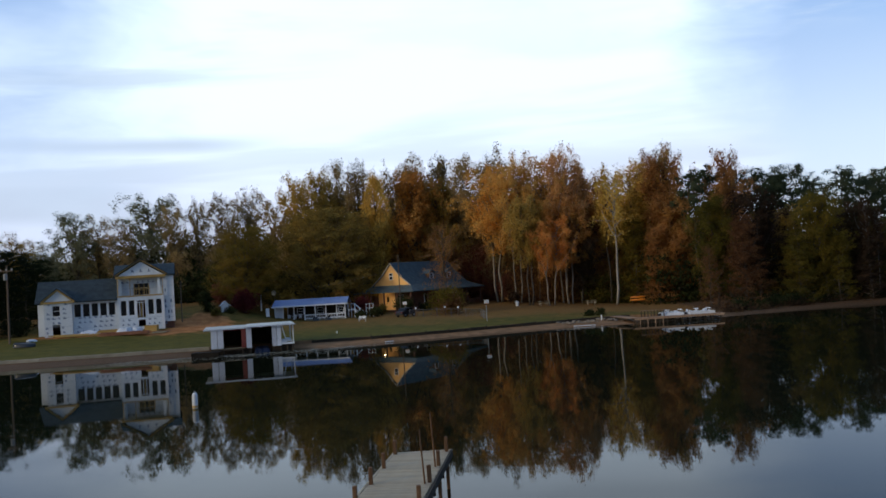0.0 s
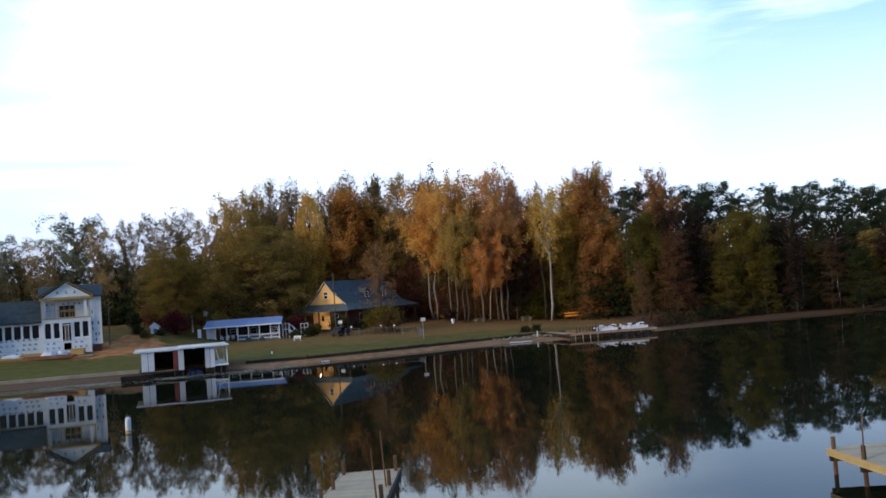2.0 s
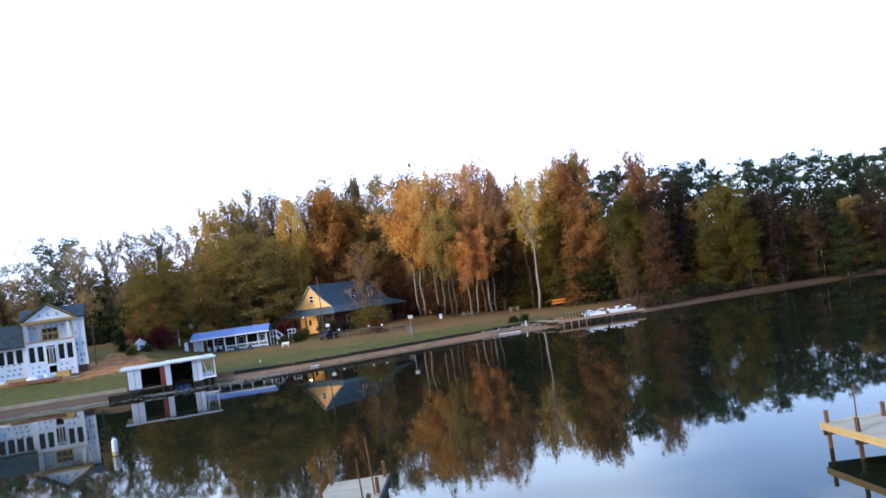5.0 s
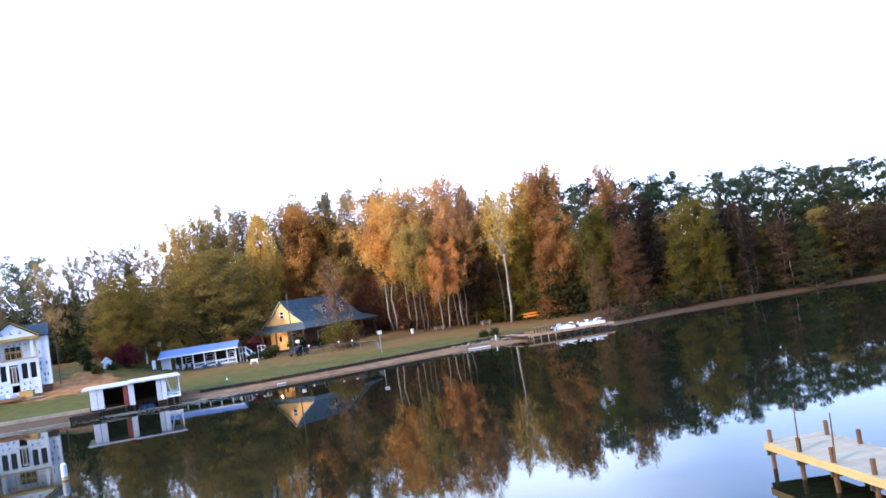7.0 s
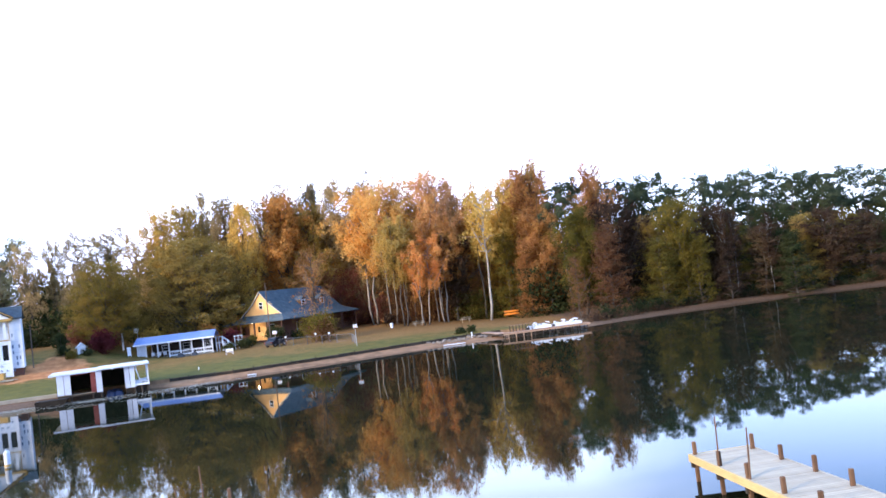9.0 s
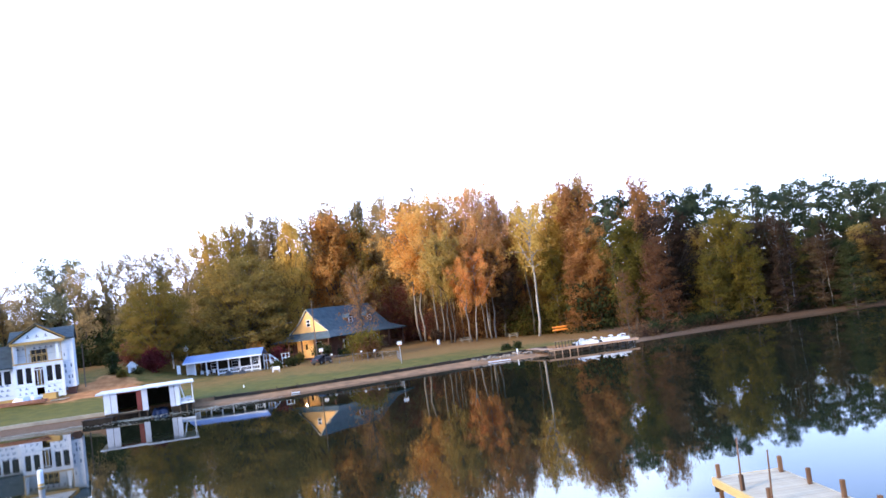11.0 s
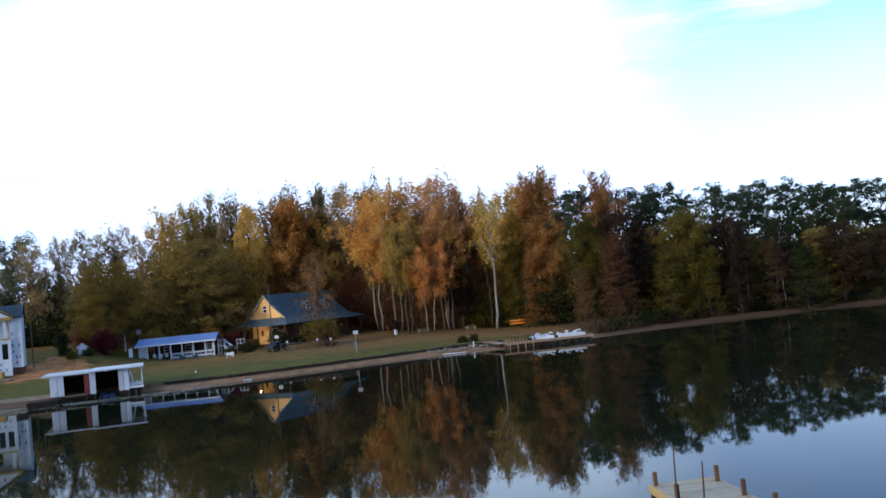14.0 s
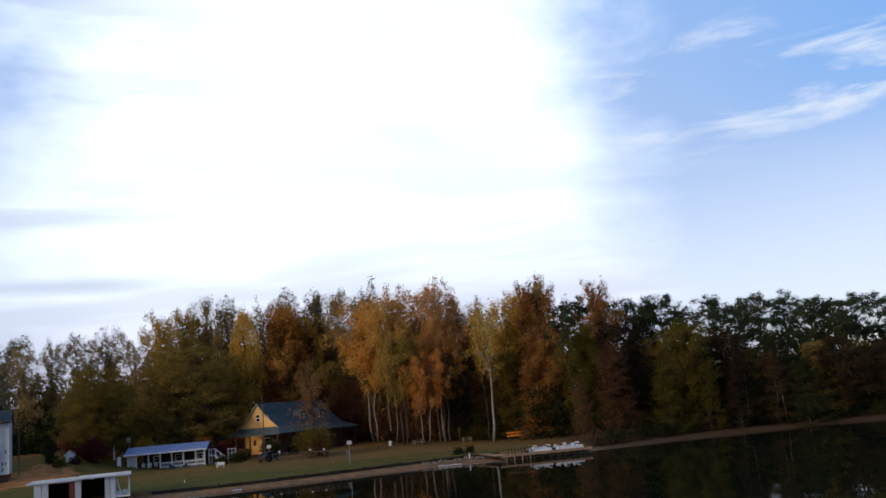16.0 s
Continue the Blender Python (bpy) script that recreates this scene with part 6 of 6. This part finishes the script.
def floating_leaves():
    rng = np.random.default_rng(4)
    pts = []
    for k in range(150):
        cx, cy = rng.uniform(-30, -8), 0
        s = shore(cx)
        cy = s - abs(rng.normal()) * 2.2 - 0.3 - 4.0 * max(0, 1 - abs(cx + 18) / 7)
        ln = rng.uniform(0.4, 1.8)
        m = int(18 * ln)
        pts.append(np.stack([cx + rng.normal(size=m) * ln, cy + rng.normal(size=m) * 0.16, np.full(m, 0.006)], 1))
    pts = np.concatenate(pts)
    verts, faces = [], []
    for i, p in enumerate(pts):
        a, s = rng.uniform(0, 6.28), rng.uniform(0.04, 0.11)
        for k in range(4):
            verts.append((p[0] + s * math.cos(a + k * 1.571), p[1] + s * math.sin(a + k * 1.571), p[2] + 0.004 * rng.uniform()))
        faces.append((4 * i, 4 * i + 1, 4 * i + 2, 4 * i + 3))
    me = bpy.data.meshes.new("floating_leaves")
    me.from_pydata(verts, [], faces)
    # pale colour paints the sky's glints on the ripples into the leaves
    me.materials.append(M_CONCRETE)
    tagged(new("floating_leaves", me), "fallen leaves drifting by the boathouse, paled to stand in for sky glints", "leaves", kind="stuff")


floating_leaves()

# ---- buoy ----
e = thing("buoy", "white can buoy with a dark waterline floating on the lake", "buoy", (-13.25, 46.6, 0.0))
part("can", tube([(0, 0, -0.3), (0, 0, 0.10), (0, 0, 0.62), (0.01, 0, 0.72), (0.01, 0, 0.80)], [0.13, 0.145, 0.14, 0.13, 0.05], 14), M_WHITE, e, smooth=True)
part("band", tube([(0, 0, 0.02), (0, 0, 0.14)], [0.149, 0.149], 14), M_FASCIA, e, "brown stained band")
part("ring", tube([(0.06 * math.cos(a) + 0.01, 0, 0.83 + 0.06 * math.sin(a)) for a in [k * math.pi / 6 for k in range(13)]], [0.012] * 13, 5), M_STEEL, e)

# ---- the two near docks ----


def near_dock(label, left, right, deck_z, post_top, y_end, y_shore, lefts, rights, poles, fascia_l, fascia_r):
    """left and right give the deck's edges as (x at y_end, x per metre of y)."""
    e = thing("dock", label, "dock", (0, 0, 0))

    def lx(y):
        return left[0] + left[1] * (y - y_end)

    def rx(y):
        return right[0] + right[1] * (y - y_end)
    r = random.Random(len(label))
    ang = math.degrees(math.atan(left[1]))
    step = 0.128
    w = (right[0] - left[0])
    meshes = []
    for k in range(5):
        bm = box(-w / 2 - r.uniform(-0.015, 0.02), w / 2 + r.uniform(-0.015, 0.02), -0.058, 0.058, -0.035, 0, bevel=0.006)
        me = bpy.data.meshes.new("plank")
        bm.to_mesh(me)
        bm.free()
        me.materials.append(M_DECK)
        meshes.append(me)
    n = int((y_end - y_shore) / step)
    for i in range(n):
        y = y_end - 0.06 - i * step
        o = new("plank", meshes[r.randrange(5)])
        o.parent = e
        o.matrix_basis = pose((lx(y) + rx(y)) / 2 + r.uniform(-0.012, 0.012), y, deck_z + r.uniform(-0.006, 0.004), r.uniform(-0.6, 0.6), 0, -ang + r.uniform(-0.3, 0.3))

    def beam(xf, dx, mat, lbl, z0=-0.2, z1=-0.036):
        a, b = (xf(y_shore) + dx, y_shore), (xf(y_end) + dx, y_end)
        p = [(a[0] - 0.03, a[1]), (a[0] + 0.03, a[1]), (b[0] + 0.03, b[1]), (b[0] - 0.03, b[1])]
        part("beam", prism(p, "z", deck_z + z0, deck_z + z1), mat, e, lbl)
    beam(lx, -0.035, fascia_l, "side board of the deck", -0.19, 0.005)
    beam(rx, 0.035, fascia_r, "side board of the deck", -0.19, 0.005)
    beam(lambda y: (lx(y) + rx(y)) / 2, 0, M_DARKWOOD, "")
    part("end_board", prism([(lx(y_end) - 0.06, y_end + 0.002), (rx(y_end) + 0.06, y_end + 0.002), (rx(y_end) + 0.06, y_end + 0.05), (lx(y_end) - 0.06, y_end + 0.05)], "z", deck_z - 0.19, deck_z + 0.003), fascia_l, e)
    for side, ys in (("l", lefts), ("r", rights)):
        for y in ys:
            x = (lx(y) + 0.07) if side == "l" else (rx(y) - 0.07)
            dx, dy = r.uniform(-0.02, 0.02), r.uniform(-0.02, 0.02)
            bm = moved(box(-0.05, 0.05, -0.05, 0.05, -1.6, post_top + r.uniform(-0.03, 0.03), bevel=0.014), pose(0, 0, 0, r.uniform(-0.8, 0.8), r.uniform(-0.8, 0.8), r.uniform(-8, 8)))
            part("post", moved(bm, Matrix.Translation((x + dx, y + dy, 0))), M_POST, e)
    for ya, yb in zip(lefts, rights):
        part("crossbeam", prism([(lx(ya) - 0.05, ya - 0.03), (rx(yb) + 0.05, yb - 0.03), (rx(yb) + 0.05, yb + 0.05), (lx(ya) - 0.05, ya + 0.05)], "z", deck_z - 0.34, deck_z - 0.20), M_DARKWOOD, e)
    for (x, y, x2, y2, h) in poles:
        part("mooring_pole", tube([(x, y, deck_z + 0.0), ((x + x2) / 2, (y + y2) / 2, deck_z + h / 2), (x2, y2, deck_z + h)], [0.024, 0.021, 0.017], 7), M_POST, e, "thin brown mooring pole")
    return e


near_dock("weathered grey plank dock with brown posts reaching into the lake", (-1.68, 0.122), (-0.10, 0.112), 1.06, 1.46, 25.72, 3.4,
          [25.55 - 1.78 * i for i in range(12)], [25.52 - 1.86 * i for i in range(12)],
          ((-0.50, 23.55, -0.56, 23.5, 1.42), (-0.74, 21.7, -0.80, 21.7, 1.30)), M_DECK, M_DARKWOOD)
near_dock("grey plank dock with bright edge boards and brown posts", (12.10, 0.0), (13.76, 0.01), 0.72, 1.10, 24.95, 3.4,
          [24.85 - 1.62 * i for i in range(13)], [24.55 - 1.6 * i for i in range(13)],
          ((12.12, 23.16, 12.16, 23.16, 1.25), (12.14, 21.5, 12.20, 21.5, 1.2)), M_FASCIA, M_DECK)

# ---- boat dock on the far shore ----


M_OLDPLANK = surface("sun_bleached_plank", (0.17, 0.10, 0.065), (0.43, 0.29, 0.19), 5.0, 0.85, stretch=(0.3, 1, 1), relief=0.4, per_piece=0.2)


def far_dock():
    e = thing("dock", "weathered boat dock on many dark piles at the far shore", "dock", (19.4, 92.2, 0.0), 3)
    n = 62
    for i in range(n):
        x = i * 0.152
        part("plank", box(x, x + 0.14, -0.55 if x < 8.6 else -0.35, 0.55, 0.55, 0.60), M_OLDPLANK, e)
    part("beam", box(-0.05, 9.3, -0.50, -0.42, 0.40, 0.548), M_OLDPLANK, e, "pale edge beam")
    part("beam", box(-0.05, 9.3, 0.42, 0.50, 0.40, 0.548), M_DARKWOOD, e)
    for i in range(12):
        x = 0.15 + i * 0.80
        part("pile", tube([(x, -0.40, -1.2), (x, -0.40, 0.54)], [0.075, 0.07], 7), M_DARKWOOD, e)
        part("pile", tube([(x, 0.40, -1.2), (x, 0.40, 0.54)], [0.075, 0.07], 7), M_DARKWOOD, e)
    part("brace", box(0.1, 8.9, -0.47, -0.425, 0.12, 0.22), M_DARKWOOD, e)
    # dark sheet added where only shadow lies between the piles
    part("skirt", box(0.6, 4.4, 0.36, 0.40, -0.3, 0.50), M_DARKWOOD, e, "dark boards added as shade under the landward end")
    for i in range(4):
        part("pile", tube([(0.5 + i * 0.8, -0.44, -1.2), (0.5 + i * 0.8, -0.44, 0.54)], [0.06, 0.055], 7), M_OLDPLANK, e, "paler pile")
    # railing at the landward end
    for i in range(8):
        part("post", box(0.9 + i * 0.34, 0.98 + i * 0.34, 0.46, 0.54, 0.60, 1.22), M_DARKWOOD, e)
    part("rail", box(0.85, 3.45, 0.44, 0.56, 1.222, 1.28), M_OLDPLANK, e)
    g = thing("gangway", "wooden gangway from the shore to the boat dock", "gangway", (19.6, 93.0, 0.0), 12)
    for i in range(34):
        part("plank", moved(box(-0.55, 0.55, -0.07, 0.07, -0.05, 0.0), pose(0, 0.1 + i * 0.152, 0.56 + 0.002 * i)), M_OLDPLANK, g)
    for x in (-0.5, 0.45):
        part("beam", box(x, x + 0.06, 0.0, 5.2, 0.36, 0.508), M_DARKWOOD, g)


far_dock()


def pontoon_boat(x, y, turn, ln, cover, label, seed):
    e = thing("pontoon_boat", label, "boat", (x, y, 0.0), turn, "boats moored at the far dock")
    for yy in (-0.62, 0.62):
        part("pontoon", tube([(-ln / 2, yy, 0.12), (ln / 2 - 0.5, yy, 0.12), (ln / 2 - 0.15, yy, 0.16), (ln / 2, yy, 0.22)], [0.2, 0.2, 0.14, 0.04], 12), M_STEEL, e, smooth=True)
    part("deck", box(-ln / 2, ln / 2 - 0.1, -0.85, 0.85, 0.34, 0.42), M_WHITE, e)
    for (x0, x1, y0, y1) in ((-ln / 2 + 0.05, ln / 2 - 0.5, -0.84, -0.80), (-ln / 2 + 0.05, ln / 2 - 0.5, 0.80, 0.84), (ln / 2 - 0.5, ln / 2 - 0.46, -0.80, 0.80), (-ln / 2 + 0.02, -ln / 2 + 0.05, -0.84, 0.84)):
        part("fence_panel", box(x0, x1, y0, y1, 0.43, 0.98), M_WHITE, e)
    r = random.Random(seed)
    for i in range(5):
        x0 = -ln / 2 + 0.12 + i * (ln - 0.7) / 5
        w = r.uniform(0.25, 0.42)
        for yy in (-0.72, 0.28):
            s = part("seat", box(x0, x0 + w, yy, yy + 0.44, 0.42, 0.72 + r.uniform(0, 0.12), bevel=0.03), cover, e)
            part("backrest", box(x0, x0 + 0.1, yy, yy + 0.44, 0.86, 1.02 + r.uniform(0, 0.28), bevel=0.03), cover, s)
    part("console", box(0.1, 0.42, -0.2, 0.2, 0.42, 1.2, bevel=0.04), M_BOATWHITE, e, "pale blue-grey console")
    bm = bmesh.new()
    for xx in (-0.5, 0.55):
        tube([(xx, -0.82, 0.98), (xx * 1.3, -0.8, 1.28), (xx * 1.3, 0.8, 1.28), (xx, 0.82, 0.98)], [0.018] * 4, 6, bm)
    part("canopy_frame", bm, M_STEEL, e)
    for xx in (-0.62, 0.72):
        part("canopy", tube([(xx, -0.78, 1.27), (xx + 0.03, -0.3, 1.31), (xx - 0.02, 0.3, 1.30), (xx, 0.78, 1.27)], [0.04, 0.06, 0.055, 0.04], 9), cover, e, "rolled white canvas canopy", smooth=True)
    for xx in (-ln / 2 + 0.1, ln / 2 - 0.6):
        part("rail_post", tube([(xx, -0.82, 0.98), (xx, -0.82, 1.22)], [0.02, 0.02], 6), M_STEEL, e)
    part("motor", box(-ln / 2 - 0.3, -ln / 2 - 0.02, -0.16, 0.16, 0.25, 0.95, bevel=0.04), M_BLACK, e)
    e.scale.z = 0.86


pontoon_boat(23.9, 93.9, 3, 2.7, M_TARP, "white pontoon boat with pale seats moored at the dock", 31)
pontoon_boat(26.9, 93.8, 3, 3.2, M_TARP, "longer white pontoon boat with a folded canopy", 37)


def kayak_rack(x, y):
    z = ground_z(x, y)
    e = thing("kayak_rack", "wooden rack at the wood's edge", "rack", (x, y, z), 6)
    for xx in (-0.7, 0.65):
        part("post", box(xx, xx + 0.07, -0.05, 0.05, -0.1, 1.05), M_POST, e)
        for zz in (0.42, 0.78):
            part("arm", box(xx, xx + 0.07, -0.42, -0.052, zz, zz + 0.06), M_POST, e)
    for zz in (0.49, 0.85):
        k = thing("kayak", "bright orange kayak lying on the rack", "kayak", (0, 0, 0), 0, "orange kayaks")
        k.matrix_basis = e.matrix_basis @ pose(0, -0.24, zz)
        bm = tube([(-1.15, 0, 0.12), (-0.9, 0, 0.10), (-0.4, 0, 0.10), (0.4, 0, 0.10), (0.9, 0, 0.10), (1.15, 0, 0.12)], [0.01, 0.09, 0.145, 0.145, 0.09, 0.01], 12)
        part("hull", bm, M_ORANGE, k, smooth=True)
        part("cockpit_rim", tube([(0.28 * math.cos(a), 0.09 * math.sin(a), 0.225) for a in [j * math.pi / 8 for j in range(17)]], [0.015] * 17, 5), M_BLACK, k)


kayak_rack(25.9, 120.2)


def picnic_table(x, y, turn):
    z = ground_z(x, y)
    e = thing("picnic_table", "grey wooden picnic table under the trees", "table", (x, y, z), turn)
    for i in range(4):
        part("board", box(-0.75, 0.75, -0.30 + i * 0.15, -0.16 + i * 0.15, 0.60, 0.64), M_DECK, e)
    for yy in (-0.62, 0.48):
        part("seat", box(-0.75, 0.75, yy, yy + 0.15, 0.36, 0.40), M_DECK, e)
    for xx in (-0.5, 0.45):
        for s in (-1, 1):
            part("leg", prism([(s * 0.18, 0.598), (s * 0.25, 0.598), (s * 0.56, 0.0), (s * 0.48, 0.0)], "x", xx, xx + 0.06), M_DECK, e)
        part("bearer", box(xx + 0.061, xx + 0.11, -0.6, 0.6, 0.30, 0.355), M_DECK, e)


picnic_table(13.2, 119.6, 8)
picnic_table(19.6, 119.8, -5)
e = thing("bin", "white plastic bin under the tall trees", "bin", (9.7, 119.8, ground_z(9.7, 119.8)))
part("body", tube([(0, 0, 0), (0, 0, 0.55)], [0.19, 0.23], 12), M_WHITE, e)
part("lid", tube([(0, 0, 0.551), (0, 0, 0.60), (0, 0, 0.66)], [0.25, 0.24, 0.08], 12), M_WHITE, e)

# The plan above is drawn in units of 1.2 m.
for ob in list(scene.objects):
    if ob.parent is None and ob.type in ("MESH", "EMPTY"):
        ob.matrix_basis = Matrix.Scale(1.2, 4) @ ob.matrix_basis
